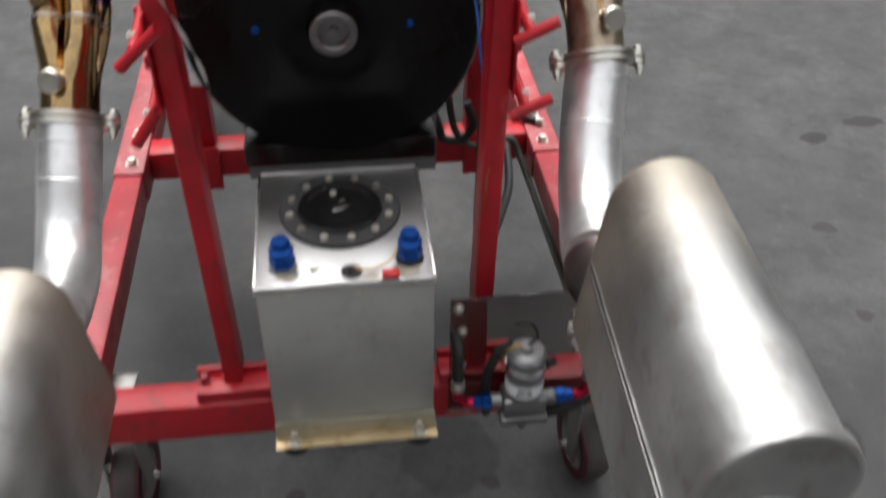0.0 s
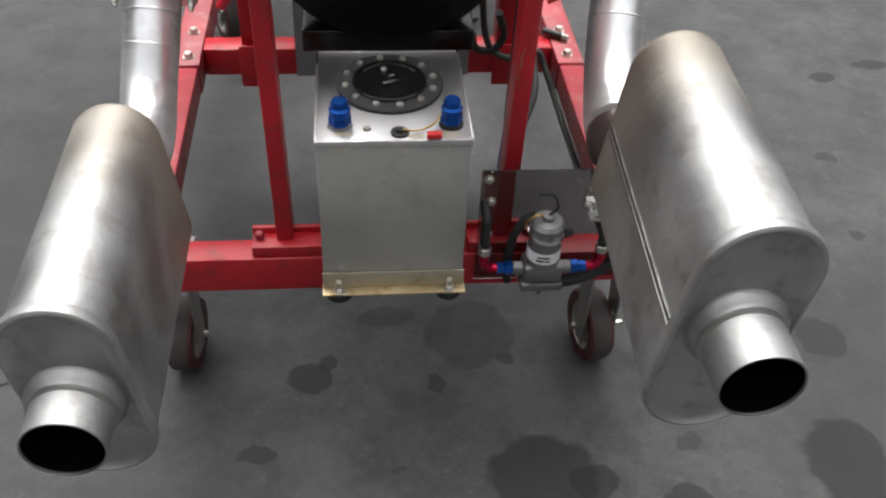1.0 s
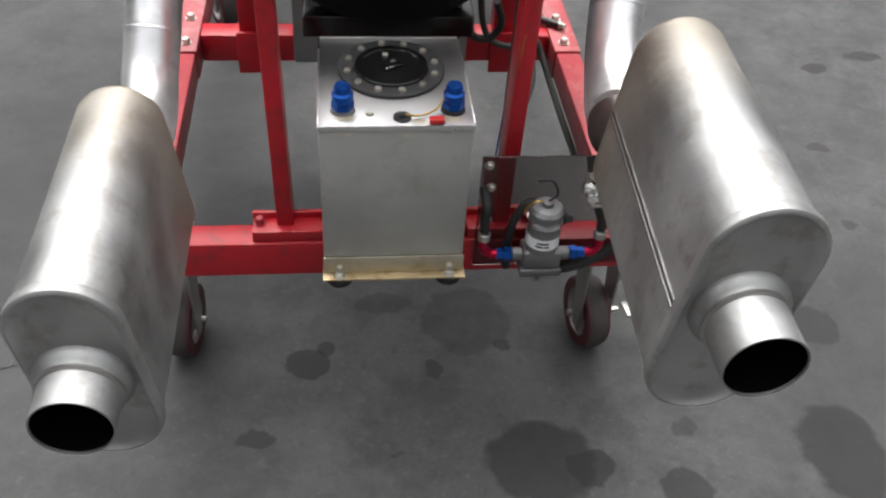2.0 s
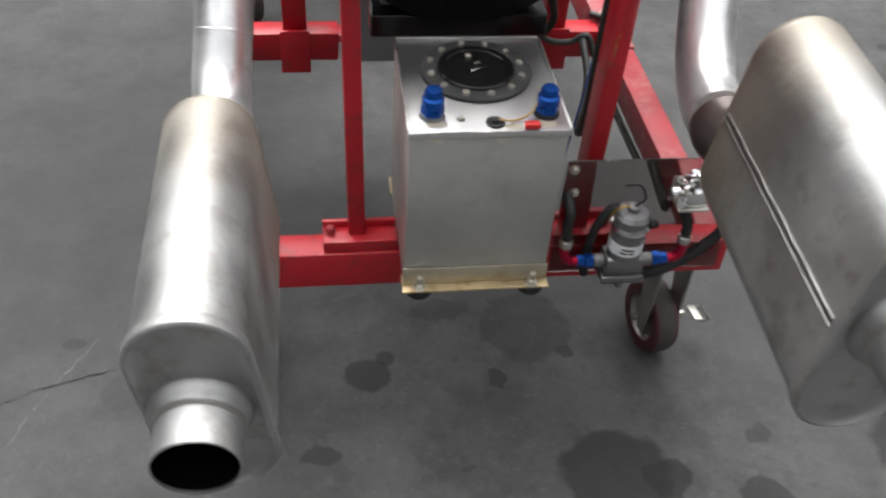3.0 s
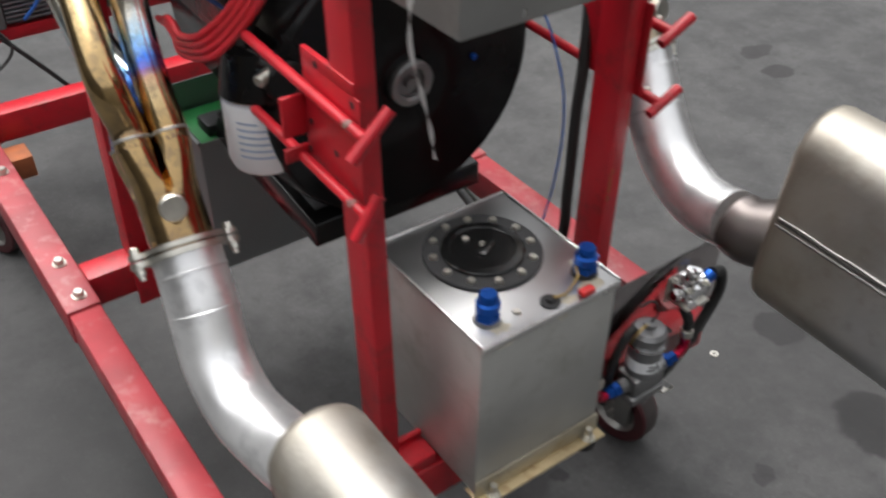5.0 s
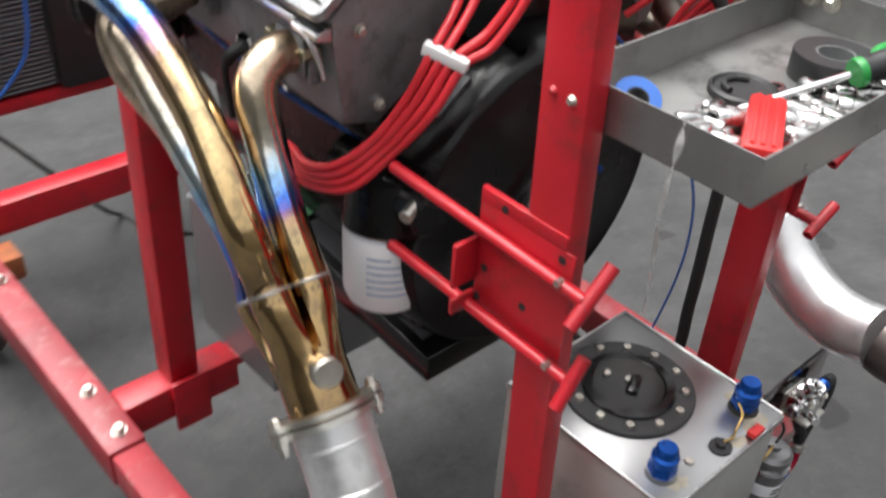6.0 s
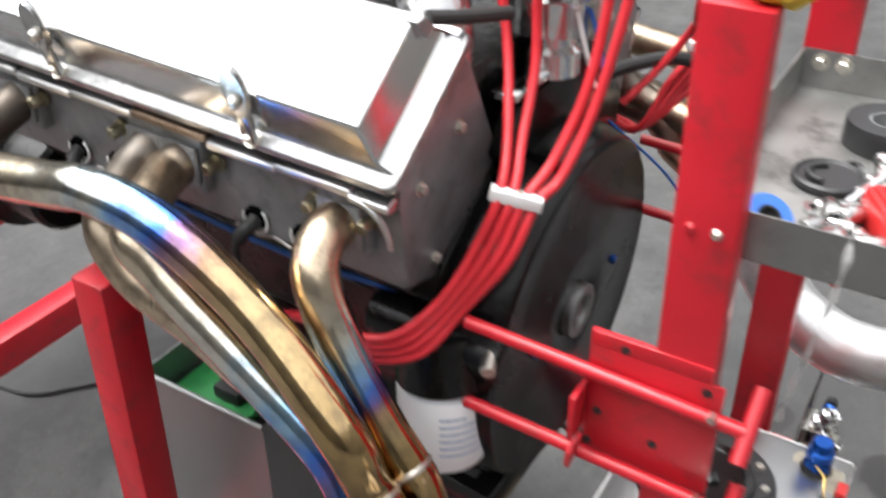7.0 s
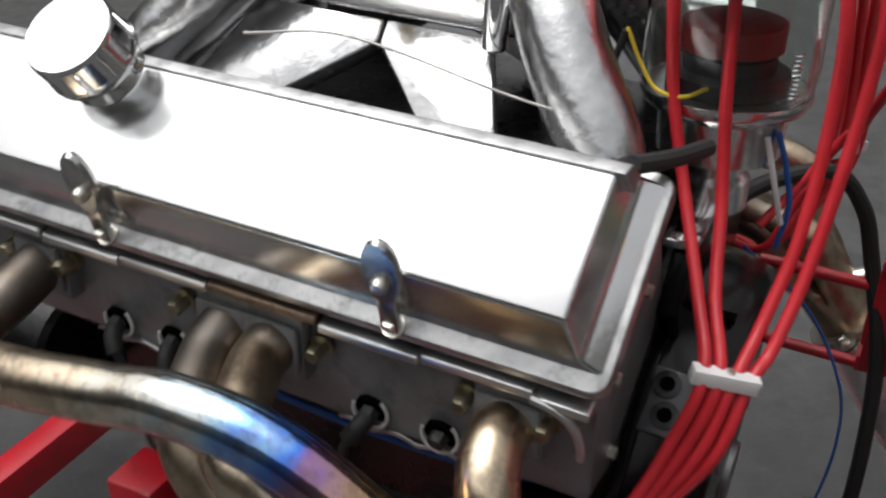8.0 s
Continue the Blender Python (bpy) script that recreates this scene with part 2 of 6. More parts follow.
ACRYLIC, CLEAR = acrylic(), clear()


def asphalt():
    """Sealed grey paving with mottling, fine grit, dark oil stains, pale scuffs and broad painted shade."""
    m = mat("stained_paving", (0.064, 0.0635, 0.063), 0.76, 0, 0.18, 3.2, 300, 0.25, rough_var=0.1)
    nt = m.node_tree
    n, l = nt.nodes, nt.links
    b = n["Principled BSDF"]
    b.inputs["Specular IOR Level"].default_value = 0.32
    col = b.inputs["Base Color"].links[0].from_socket
    co = n.new("ShaderNodeTexCoord")
    warp = n.new("ShaderNodeTexNoise")
    warp.inputs["Scale"].default_value, warp.inputs["Detail"].default_value = 20, 8
    l.new(co.outputs["Object"], warp.inputs["Vector"])
    scl = n.new("ShaderNodeVectorMath")
    scl.operation = "MULTIPLY_ADD"
    l.new(warp.outputs["Color"], scl.inputs[0])
    scl.inputs[1].default_value = (0.05, 0.05, 0)
    l.new(co.outputs["Object"], scl.inputs[2])

    def mask(x, y, rx, ry, strength, lo=0.88, hi=1.06):
        sub = n.new("ShaderNodeVectorMath")
        sub.operation = "SUBTRACT"
        l.new(scl.outputs[0], sub.inputs[0])
        sub.inputs[1].default_value = (x + 0.025, y + 0.025, 0)
        mul = n.new("ShaderNodeVectorMath")
        mul.operation = "MULTIPLY"
        l.new(sub.outputs[0], mul.inputs[0])
        mul.inputs[1].default_value = (1 / rx, 1 / ry, 0)
        ln = n.new("ShaderNodeVectorMath")
        ln.operation = "LENGTH"
        l.new(mul.outputs[0], ln.inputs[0])
        mr = n.new("ShaderNodeMapRange")
        mr.interpolation_type = "SMOOTHSTEP"
        mr.inputs["From Min"].default_value, mr.inputs["From Max"].default_value = lo, hi
        mr.inputs["To Min"].default_value, mr.inputs["To Max"].default_value = strength, 0
        l.new(ln.outputs["Value"], mr.inputs["Value"])
        return mr.outputs[0]

    grit = n.new("ShaderNodeTexNoise")
    grit.inputs["Scale"].default_value, grit.inputs["Detail"].default_value, grit.inputs["Roughness"].default_value = 95, 5, 0.75
    l.new(co.outputs["Object"], grit.inputs["Vector"])
    speck = n.new("ShaderNodeMix")
    speck.data_type = "RGBA"
    l.new(ramp(nt, grit.outputs[0], [(0.56, (0, 0, 0)), (0.70, (0.8, 0.8, 0.8))]), speck.inputs["Factor"])
    l.new(col, speck.inputs["A"])
    speck.inputs["B"].default_value = (0.105, 0.105, 0.105, 1)
    col = speck.outputs["Result"]
    patch = n.new("ShaderNodeTexNoise")
    patch.inputs["Scale"].default_value, patch.inputs["Detail"].default_value, patch.inputs["Roughness"].default_value = 7, 7, 0.7
    l.new(co.outputs["Object"], patch.inputs["Vector"])
    pale = n.new("ShaderNodeMix")
    pale.data_type = "RGBA"
    l.new(ramp(nt, patch.outputs[0], [(0.40, (0, 0, 0)), (0.62, (0.75, 0.75, 0.75))]), pale.inputs["Factor"])
    l.new(col, pale.inputs["A"])
    pale.inputs["B"].default_value = (0.036, 0.036, 0.0365, 1)
    col = pale.outputs["Result"]
    wear = n.new("ShaderNodeTexNoise")
    wear.inputs["Scale"].default_value, wear.inputs["Detail"].default_value, wear.inputs["Roughness"].default_value = 26, 8, 0.75
    l.new(co.outputs["Object"], wear.inputs["Vector"])
    for lo, hi, fac, c in ((0.56, 0.68, 0.5, (0.026, 0.0255, 0.025, 1)), (0.44, 0.34, 0.45, (0.088, 0.087, 0.083, 1))):
        mix = n.new("ShaderNodeMix")
        mix.data_type = "RGBA"
        mr = n.new("ShaderNodeMapRange")
        mr.inputs["From Min"].default_value, mr.inputs["From Max"].default_value, mr.inputs["To Max"].default_value = lo, hi, fac
        l.new(wear.outputs[0], mr.inputs["Value"])
        l.new(mr.outputs[0], mix.inputs["Factor"])
        l.new(col, mix.inputs["A"])
        mix.inputs["B"].default_value = c
        col = mix.outputs["Result"]
    # broad soft shade, with some oil, mixed into the paving colour
    for x, y, rx, ry, s in DARKENED:
        mix = n.new("ShaderNodeMix")
        mix.data_type = "RGBA"
        l.new(mask(x, y, rx, ry, s, 0.15, 1.2), mix.inputs["Factor"])
        l.new(col, mix.inputs["A"])
        mix.inputs["B"].default_value = (0.026, 0.0255, 0.0255, 1)
        col = mix.outputs["Result"]
    for x, y, rx, ry, s in STAINS:
        mix = n.new("ShaderNodeMix")
        mix.data_type = "RGBA"
        l.new(mask(x, y, rx, ry, s), mix.inputs["Factor"])
        l.new(col, mix.inputs["A"])
        mix.inputs["B"].default_value = (0.011, 0.010, 0.0105, 1)
        col = mix.outputs["Result"]
    l.new(col, b.inputs["Base Color"])
    return m


DARKENED = [(-0.75, 1.75, 0.75, 0.95, 0.65), (0.15, 2.85, 0.45, 0.45, 0.55), (1.0, 1.1, 0.6, 0.55, 0.6), (-0.45, 0.85, 0.35, 0.2, 0.3)]  # broad soft patches, painted shade with some oil: centre, radii, strength
STAINS = [(-0.205, 1.178, 0.046, 0.040, 0.75), (-0.168, 1.215, 0.020, 0.020, 0.7), (0.13, 1.291, 0.097, 0.10, 0.42), (0.05, 1.154, 0.02, 0.028, 0.6),
          (0.232, 0.928, 0.105, 0.095, 0.75), (0.325, 0.905, 0.045, 0.04, 0.7), (-0.298, 1.003, 0.038, 0.020, 0.6), (0.495, 0.851, 0.052, 0.045, 0.7),
          (0.822, 0.914, 0.084, 0.12, 0.75), (0.527, 0.989, 0.026, 0.026, 0.45), (0.198, 1.216, 0.016, 0.016, 0.6), (-0.046, 1.349, 0.06, 0.034, 0.35),
          (-0.038, 0.955, 0.012, 0.010, 0.4), (1.312, 2.30, 0.045, 0.03, 0.6), (1.498, 2.366, 0.06, 0.03, 0.6), (1.16, 1.893, 0.03, 0.022, 0.5),
          (0.89, 1.24, 0.055, 0.058, 0.6), (1.915, 2.07, 0.06, 0.045, 0.6), (1.98, 2.21, 0.08, 0.04, 0.5), (1.504, 1.607, 0.045, 0.05, 0.5), (1.116, 1.576, 0.019, 0.02, 0.5),
          (-0.769, 1.298, 0.024, 0.020, 0.45), (-0.641, 1.288, 0.026, 0.020, 0.5), (-0.658, 1.173, 0.040, 0.045, 0.25), (-0.636, 1.229, 0.014, 0.014, 0.35)]
PAVING = asphalt()


# ---- mesh tools ----
ORIGIN = {}


def thing(name, label, category, at=(0, 0, 0), group="", kind=""):
    e = new(name)
    e.location = at
    ORIGIN[e] = Vector(at)
    return tagged(e, label, category, group, kind)


def mesh_of(name, bm, material, smooth=35):
    bmesh.ops.recalc_face_normals(bm, faces=bm.faces)
    me = bpy.data.meshes.new(name)
    bm.to_mesh(me)
    bm.free()
    me.materials.append(material)
    me.shade_smooth()
    me.set_sharp_from_angle(angle=radians(smooth))
    return me


def part(name, bm, material, parent, label="", smooth=35):
    """One mesh, modelled in world places, as a part of a thing or of another part."""
    o = ORIGIN[parent]
    bmesh.ops.transform(bm, matrix=Matrix.Translation(-o), verts=bm.verts)
    ob = new(name, mesh_of(name, bm, material, smooth))
    ob.parent = parent
    ORIGIN[ob] = o
    if label:
        ob["label"] = label
    return ob


def alone(name, bm, material, label, category, at=(0, 0, 0), group="", kind="", smooth=35):
    """A thing of a single mesh."""
    bmesh.ops.transform(bm, matrix=Matrix.Translation(-Vector(at)), verts=bm.verts)
    ob = new(name, mesh_of(name, bm, material, smooth))
    ob.location = at
    ORIGIN[ob] = Vector(at)
    return tagged(ob, label, category, group, kind)


def B():
    return bmesh.new()


def box(bm, x0, x1, y0, y1, z0, z1, bevel=0.0, m=None, seg=2):
    made = bmesh.ops.create_cube(bm, size=1)["verts"]
    bmesh.ops.transform(bm, matrix=Matrix.Translation(((x0 + x1) / 2, (y0 + y1) / 2, (z0 + z1) / 2)) @ Matrix.Diagonal((abs(x1 - x0), abs(y1 - y0), abs(z1 - z0), 1)), verts=made)
    if bevel:
        edges = {e for v in made for e in v.link_edges}
        made = list({v for f in bmesh.ops.bevel(bm, geom=list(edges), offset=bevel, segments=seg, affect="EDGES", profile=0.5)["faces"] for v in f.verts})
    if m is not None:
        bmesh.ops.transform(bm, matrix=m, verts=list({v for v in made}))
    return bm


def frame_to(p0, p1):
    d = Vector(p1) - Vector(p0)
    return Matrix.Translation(p0) @ d.to_track_quat("Z", "Y").to_matrix().to_4x4(), d.length


def lathe(bm, p0, p1, profile, seg=28, closed=False):
    """Turns (radius, distance) rows about the line from p0 towards p1. closed: last row joins the first."""
    m, _ = frame_to(p0, p1)
    rings = []
    for r, h in profile:
        if r < 1e-6:
            rings.append([bm.verts.new(m @ Vector((0, 0, h)))])
        else:
            rings.append([bm.verts.new(m @ Vector((r * math.cos(a), r * math.sin(a), h))) for a in (2 * math.pi * k / seg for k in range(seg))])
    pairs = list(zip(rings, rings[1:])) + ([(rings[-1], rings[0])] if closed else [])
    for a, b in pairs:
        for k in range(seg):
            j = (k + 1) % seg
            if len(a) == 1 and len(b) == 1:
                continue
            if len(a) == 1:
                bm.faces.new((a[0], b[k], b[j]))
            elif len(b) == 1:
                bm.faces.new((a[k], a[j], b[0]))
            else:
                bm.faces.new((a[k], a[j], b[j], b[k]))
    return bm


def cyl(bm, p0, p1, r, r1=None, seg=20, bevel=0.0):
    n = (Vector(p1) - Vector(p0)).length
    r1 = r if r1 is None else r1
    if bevel:
        return lathe(bm, p0, p1, [(0, 0), (r - bevel, 0), (r, bevel), (r1, n - bevel), (r1 - bevel, n), (0, n)], seg)
    return lathe(bm, p0, p1, [(0, 0), (r, 0), (r1, n), (0, n)], seg)


def pipe(bm, p0, p1, ro, ri, seg=28):
    n = (Vector(p1) - Vector(p0)).length
    return lathe(bm, p0, p1, [(ri, 0), (ro, 0), (ro, n), (ri, n)], seg, True)


def hexa(bm, p0, p1, r):
    """A bolt head: washer, hexagon and rounded end."""
    n = (Vector(p1) - Vector(p0)).length
    lathe(bm, p0, p1, [(0, 0), (r * 1.35, 0), (r * 1.35, n * 0.22), (0, n * 0.22)], 20)
    return lathe(bm, p0, p1, [(0, n * 0.2), (r, n * 0.2), (r, n * 0.85), (r * 0.8, n), (0, n)], 6)


def smooth_path(pts, steps=10):
    p = [Vector(q) for q in pts]
    p = [p[0] * 2 - p[1]] + p + [p[-1] * 2 - p[-2]]
    out = []
    for a, b, c, d in zip(p, p[1:], p[2:], p[3:]):
        for k in range(steps):
            t = k / steps
            out.append(0.5 * ((2 * b) + (c - a) * t + (2 * a - 5 * b + 4 * c - d) * t * t + (3 * b - a - 3 * c + d) * t ** 3))
    out.append(p[-2])
    return out


def sweep(bm, pts, r, seg=14, steps=10, r_end=None, tint=0.43, caps=True, first=0.0, share=1.0, ease=1.0, last=1.0):
    """A round tube along a smooth path. The attribute "along" keeps the way along it, from first to last, with 0.43 at tint, all times share."""
    line = smooth_path(pts, steps)
    lay = bm.verts.layers.float.get("along") or bm.verts.layers.float.new("along")
    total = sum((b - a).length for a, b in zip(line, line[1:])) or 1
    side, rings, gone = None, [], 0.0
    for k, q in enumerate(line):
        tan = (line[min(k + 1, len(line) - 1)] - line[max(k - 1, 0)]).normalized()
        if side is None:
            side = tan.orthogonal().normalized()
        side = (side - tan * side.dot(tan)).normalized()
        up = tan.cross(side)
        if k:
            gone += (q - line[k - 1]).length
        rad = r + ((r_end if r_end is not None else r) - r) * gone / total
        ring = []
        for a in (2 * math.pi * j / seg for j in range(seg)):
            v = bm.verts.new(q + (side * math.cos(a) + up * math.sin(a)) * rad)
            way = (gone / total) ** ease
            v[lay] = share * (first + way / tint * (0.43 - first) if way < tint else 0.43 + (way - tint) / (1 - tint) * (last - 0.43))
            ring.append(v)
        rings.append(ring)
    for a, b in zip(rings, rings[1:]):
        for k in range(seg):
            bm.faces.new((a[k], a[(k + 1) % seg], b[(k + 1) % seg], b[k]))
    if caps:
        bm.faces.new(rings[0][::-1])
        bm.faces.new(rings[-1])
    return bm


def prism(bm, poly, y0, y1, bevel=0.0):
    """A slab with the outline poly (x, z) from y0 to y1."""
    a = [bm.verts.new((x, y0, z)) for x, z in poly]
    b = [bm.verts.new((x, y1, z)) for x, z in poly]
    fs = [bm.faces.new(a), bm.faces.new(b[::-1])]
    for k in range(len(poly)):
        j = (k + 1) % len(poly)
        fs.append(bm.faces.new((a[k], b[k], b[j], a[j])))
    if bevel:
        edges = list({e for f in fs for e in f.edges})
        bmesh.ops.bevel(bm, geom=edges, offset=bevel, segments=2, affect="EDGES", profile=0.5)
    return bm


def placed(bm, m):
    bmesh.ops.transform(bm, matrix=m, verts=bm.verts)
    return bm


CX = -0.038

V = Vector
# ---- ground ----
bm = B()
bmesh.ops.create_grid(bm, x_segments=40, y_segments=40, size=120)
ground = alone("ground", bm, PAVING, "grey sealed paving with dark oil stains", "paving", kind="structure")


def crack(pts, w, material):
    """A thin ragged line in the paving."""
    r = random.Random(3)
    bm, prev = B(), None
    for p in smooth_path([V((x, y, 0.0016)) for x, y in pts], 9):
        p = p + V((r.uniform(-1, 1), r.uniform(-1, 1), 0)) * 0.0035
        k = w * r.uniform(0.25, 1.0)
        row = [bm.verts.new(p + V((k * 0.4, k, 0))), bm.verts.new(p - V((k * 0.4, k, 0)))]
        if prev:
            bm.faces.new((prev[0], prev[1], row[1], row[0]))
        prev = row
    part("crack", bm, material, ground)


crack([(-1.25, 1.02), (-1.0, 1.10), (-0.885, 1.155), (-0.797, 1.196), (-0.703, 1.222), (-0.632, 1.239)], 0.0016, BORE)
crack([(-0.90, 0.95), (-0.849, 1.058), (-0.81, 1.158), (-0.765, 1.24), (-0.722, 1.318)], 0.0028, PALE)

# ---- plain walls, added out of view to close the place and block the low sky ----
for nm, a in (("wall_south", (-9.2, 9.2, -8.3, -8.0, 0, 6.0)), ("wall_north", (-9.2, 9.2, 11.0, 11.3, 0, 6.0)), ("wall_west", (-9.3, -9.0, -7.99, 10.99, 0, 6.0)), ("wall_east", (9.0, 9.3, -7.99, 10.99, 0, 6.0))):
    alone(nm, box(B(), *a, 0.02), RENDERED, "added plain grey wall, out of view", "wall", ((a[0] + a[1]) / 2, (a[2] + a[3]) / 2, 0), kind="structure")

# ---- the stand ----
stand = thing("engine_stand", "red painted steel engine run stand on casters", "engine stand", (CX, 1.6, 0))
RT, RB = 0.378, 0.305
LEAN = 0.0185  # the uprights splay outwards and forwards, metres per metre of height
part("rear_beam", box(B(), -0.49, 0.415, 1.125, 1.178, RB, RT, 0.004), RED, stand)
for s in (-1, 1):
    xr = CX + s * 0.4265
    part("side_rail", box(B(), xr - 0.0275, xr + 0.0275, 1.180, 1.755, RB + 0.003, RT - 0.004, 0.004), RED_WORN, stand)
    part("side_rail", box(B(), xr - 0.0305, xr + 0.0305, 1.757, 2.98, RB, RT, 0.004), RED_WORN, stand)
    x0, x1 = sorted((xr - s * 0.031, CX + s * (0.195 if s > 0 else 0.190)))
    part("cross_stub", box(B(), x0, x1, 1.828, 1.884, RB + 0.004, RT - 0.002, 0.004), RED, stand)
    px = CX + (0.29 if s > 0 else -0.284)
    bm = box(B(), px - 0.0255, px + 0.0255, 1.812, 1.863, RT - 0.001, 0.911, 0.003)
    for q in bm.verts:
        q.co.y += 0.045 * (0.911 - q.co.z)
    part("front_post", bm, RED, stand)
    part("post_foot", box(B(), px - 0.032, px + 0.032, 1.817, 1.825, RB - 0.02, RT + 0.01, 0.002), RED, stand)
    for y in (1.792, 1.900, 2.267):
        part("rail_bolt", hexa(B(), (xr - s * 0.004, y, RT - 0.001), (xr - s * 0.004, y, RT + 0.012), 0.0095), ZINC, stand, "zinc-plated bolt")
    part("foot_stud", hexa(B(), (px, 1.85, RB + 0.004), (px, 1.85, RB - 0.02), 0.008), ZINC, stand)
    # upright posts of rectangular tube
    ux = -0.223 if s < 0 else 0.152
    bm = box(B(), ux - 0.0135, ux + 0.0135, 1.147, 1.199, RT + 0.02, 1.315 if s < 0 else 1.40, 0.0025)
    for q in bm.verts:
        q.co += V((s, 1, 0)) * LEAN * max(0.0, q.co.z - 0.45)
    part("upright", bm, RED, stand)
    ux += s * LEAN * 0.5
    fx0, fx1 = sorted((ux - s * 0.074, ux + s * 0.046))
    bm = box(B(), fx0, fx1, 1.130, 1.176, RT - 0.001, RT + 0.022, 0.003)
    box(bm, fx0, fx1, 1.168, 1.176, RT + 0.02, RT + 0.034, 0.002)
    part("upright_foot", bm, RED, stand)
    part("foot_bolt", hexa(B(), (ux + s * 0.034, 1.155, RT + 0.02), (ux + s * 0.034, 1.155, RT + 0.034), 0.008), RED_WORN, stand)
    # mounting bracket on the post: plate, top lip, end lip, two sliding rods with T-handles
    bx = ux + s * 0.0145
    o = bx + s * 0.003
    bm = box(B(), min(bx, o), max(bx, o), 1.146, 1.268, 0.868, 0.995, 0.001)
    part("bracket_plate", bm, RED, stand)
    part("bracket_lip", box(B(), min(bx - s * 0.004, o), max(bx - s * 0.004, o), 1.158, 1.268, 0.994, 1.010, 0.001), RED, stand)
    e = bx + s * 0.034
    bm = box(B(), min(o, e), max(o, e), 1.266, 1.271, 0.90, 0.952, 0.001)
    box(bm, min(o, e), max(o, e), 1.266, 1.271, 0.866, 0.885, 0.001)
    part("bracket_end", bm, RED, stand)
    for y, z in ((1.255, 0.92), (1.20, 0.905), (1.16, 0.985), (1.235, 1.0), (1.262, 0.88)):
        part("bolt_hole", cyl(B(), (o, y, z), (o + s * 0.0008, y, z), 0.0045, seg=14), BLACK_MATT, stand)
    for z, tz in ((0.972, 0.966), (0.872, 0.866)):
        rx = bx + s * 0.012
        rod = part("sliding_rod", cyl(B(), (rx, 1.390, z + 0.004), (rx, 1.122, z - 0.006), 0.0068, seg=16), RED, stand)
        part("handle", pipe(B(), (rx + (0.031 if z > 0.9 or s > 0 else 0.014), 1.120, tz + (0.026 if s < 0 else 0.014)), (rx - 0.019, 1.120, tz - (0.020 if s < 0 else 0.010)), 0.0072, 0.0048, 16), RED, rod)
        part("pinch_bolt", cyl(B(), (rx, 1.15, z), (rx + s * 0.0085, 1.15, z), 0.004, seg=6), ZINC, rod)
    for y in (1.176, 1.197):
        rx = ux + s * 0.0165
        part("tray_rivet", cyl(B(), (rx, y, 1.138), (rx + s * 0.005, y, 1.138), 0.0055, 0.003, seg=14), ZINC if y < 1.18 else RED, stand)
part("front_beam", box(B(), CX - 0.395, CX + 0.395, 2.515, 2.57, RB, RT, 0.004), RED, stand)
part("caster_shim", box(B(), -0.44, -0.37, 2.425, 2.495, RB - 0.055, RB - 0.0, 0.004), RUST, stand, "rusty orange steel block")


def caster(x, y, side, turn, brake):
    """A swivel caster under a rail: plate, fork, wheel with tread, rim and, where seen, a brake pedal."""
    m = pose(x, y, 0, 0, 0, turn)
    bm = box(B(), -0.04, 0.04, -0.045, 0.045, RB - 0.008, RB - 0.0005, 0.002)
    lathe(bm, (0, 0, RB - 0.008), (0, 0, 0), [(0, 0), (0.034, 0), (0.036, 0.012), (0.03, 0.028), (0, 0.028)], 24)
    box(bm, -0.036, 0.036, -0.035, 0.03, RB - 0.055, RB - 0.036, 0.003)
    for a in (-0.034, 0.030):
        prism_m = Matrix.Translation((a, 0, 0)) @ Matrix.Rotation(math.pi / 2, 4, "Z")
        piece = prism(B(), [(-0.03, RB - 0.04), (0.035, RB - 0.04), (0.002, 0.062), (-0.028, 0.062)], -0.004, 0.0)
        placed(piece, prism_m)
        tmp = bpy.data.meshes.new("tmp")
        piece.to_mesh(tmp)
        piece.free()
        bm.from_mesh(tmp)
        bpy.data.meshes.remove(tmp)
    cyl(bm, (-0.042, 0.012, 0.076), (0.042, 0.012, 0.076), 0.007, seg=12)
    fork = part("caster_fork", placed(bm, m), STEEL, stand, "plated steel caster fork")
    p0, p1 = (-0.024, 0.012, 0.076), (0.024, 0.012, 0.076)
    part("tyre", placed(lathe(B(), p0, p1, [(0.05, 0), (0.07, 0.0), (0.0735, 0.004), (0.0735, 0.006)][:4] + [(0.0735, 0.042), (0.07, 0.048), (0.05, 0.048)], 40, True), m), TYRE, fork, "maroon polyurethane tyre")
    part("tread", placed(lathe(B(), p0, p1, [(0.073, 0.0055), (0.0752, 0.010), (0.0758, 0.024), (0.0752, 0.038), (0.073, 0.0425)], 40), m), TREAD, fork, "grey worn tread")
    bm = lathe(B(), p0, p1, [(0.0, 0.004), (0.018, -0.002), (0.022, 0.008), (0.042, 0.012), (0.0505, 0.002), (0.0505, 0.046), (0.042, 0.036), (0.022, 0.04), (0.018, 0.05), (0, 0.044)], 32)
    part("rim", placed(bm, m), STEEL, fork, "cast metal caster rim")
    if brake:
        bm = box(B(), 0.045, 0.085, -0.035, 0.005, 0.092, 0.098, 0.002, Matrix.Rotation(radians(14), 4, "Y") @ Matrix.Translation((0, 0, 0.012)))
        box(bm, 0.036, 0.06, -0.012, -0.002, 0.085, 0.094, 0.002)
        part("brake_pedal", placed(bm, m), ZINC, fork, "bright worn brake pedal")
        part("pedal_pad", placed(box(B(), 0.086, 0.104, -0.034, 0.002, 0.080, 0.092, 0.003), m), RUBBER, fork, "black rubber pedal pad")


caster(0.372, 1.225, 1, 8, True)
caster(-0.442, 1.235, -1, -6, False)
caster(-0.468, 2.545, -1, 25, False)
caster(0.43, 2.60, 1, -10, False)

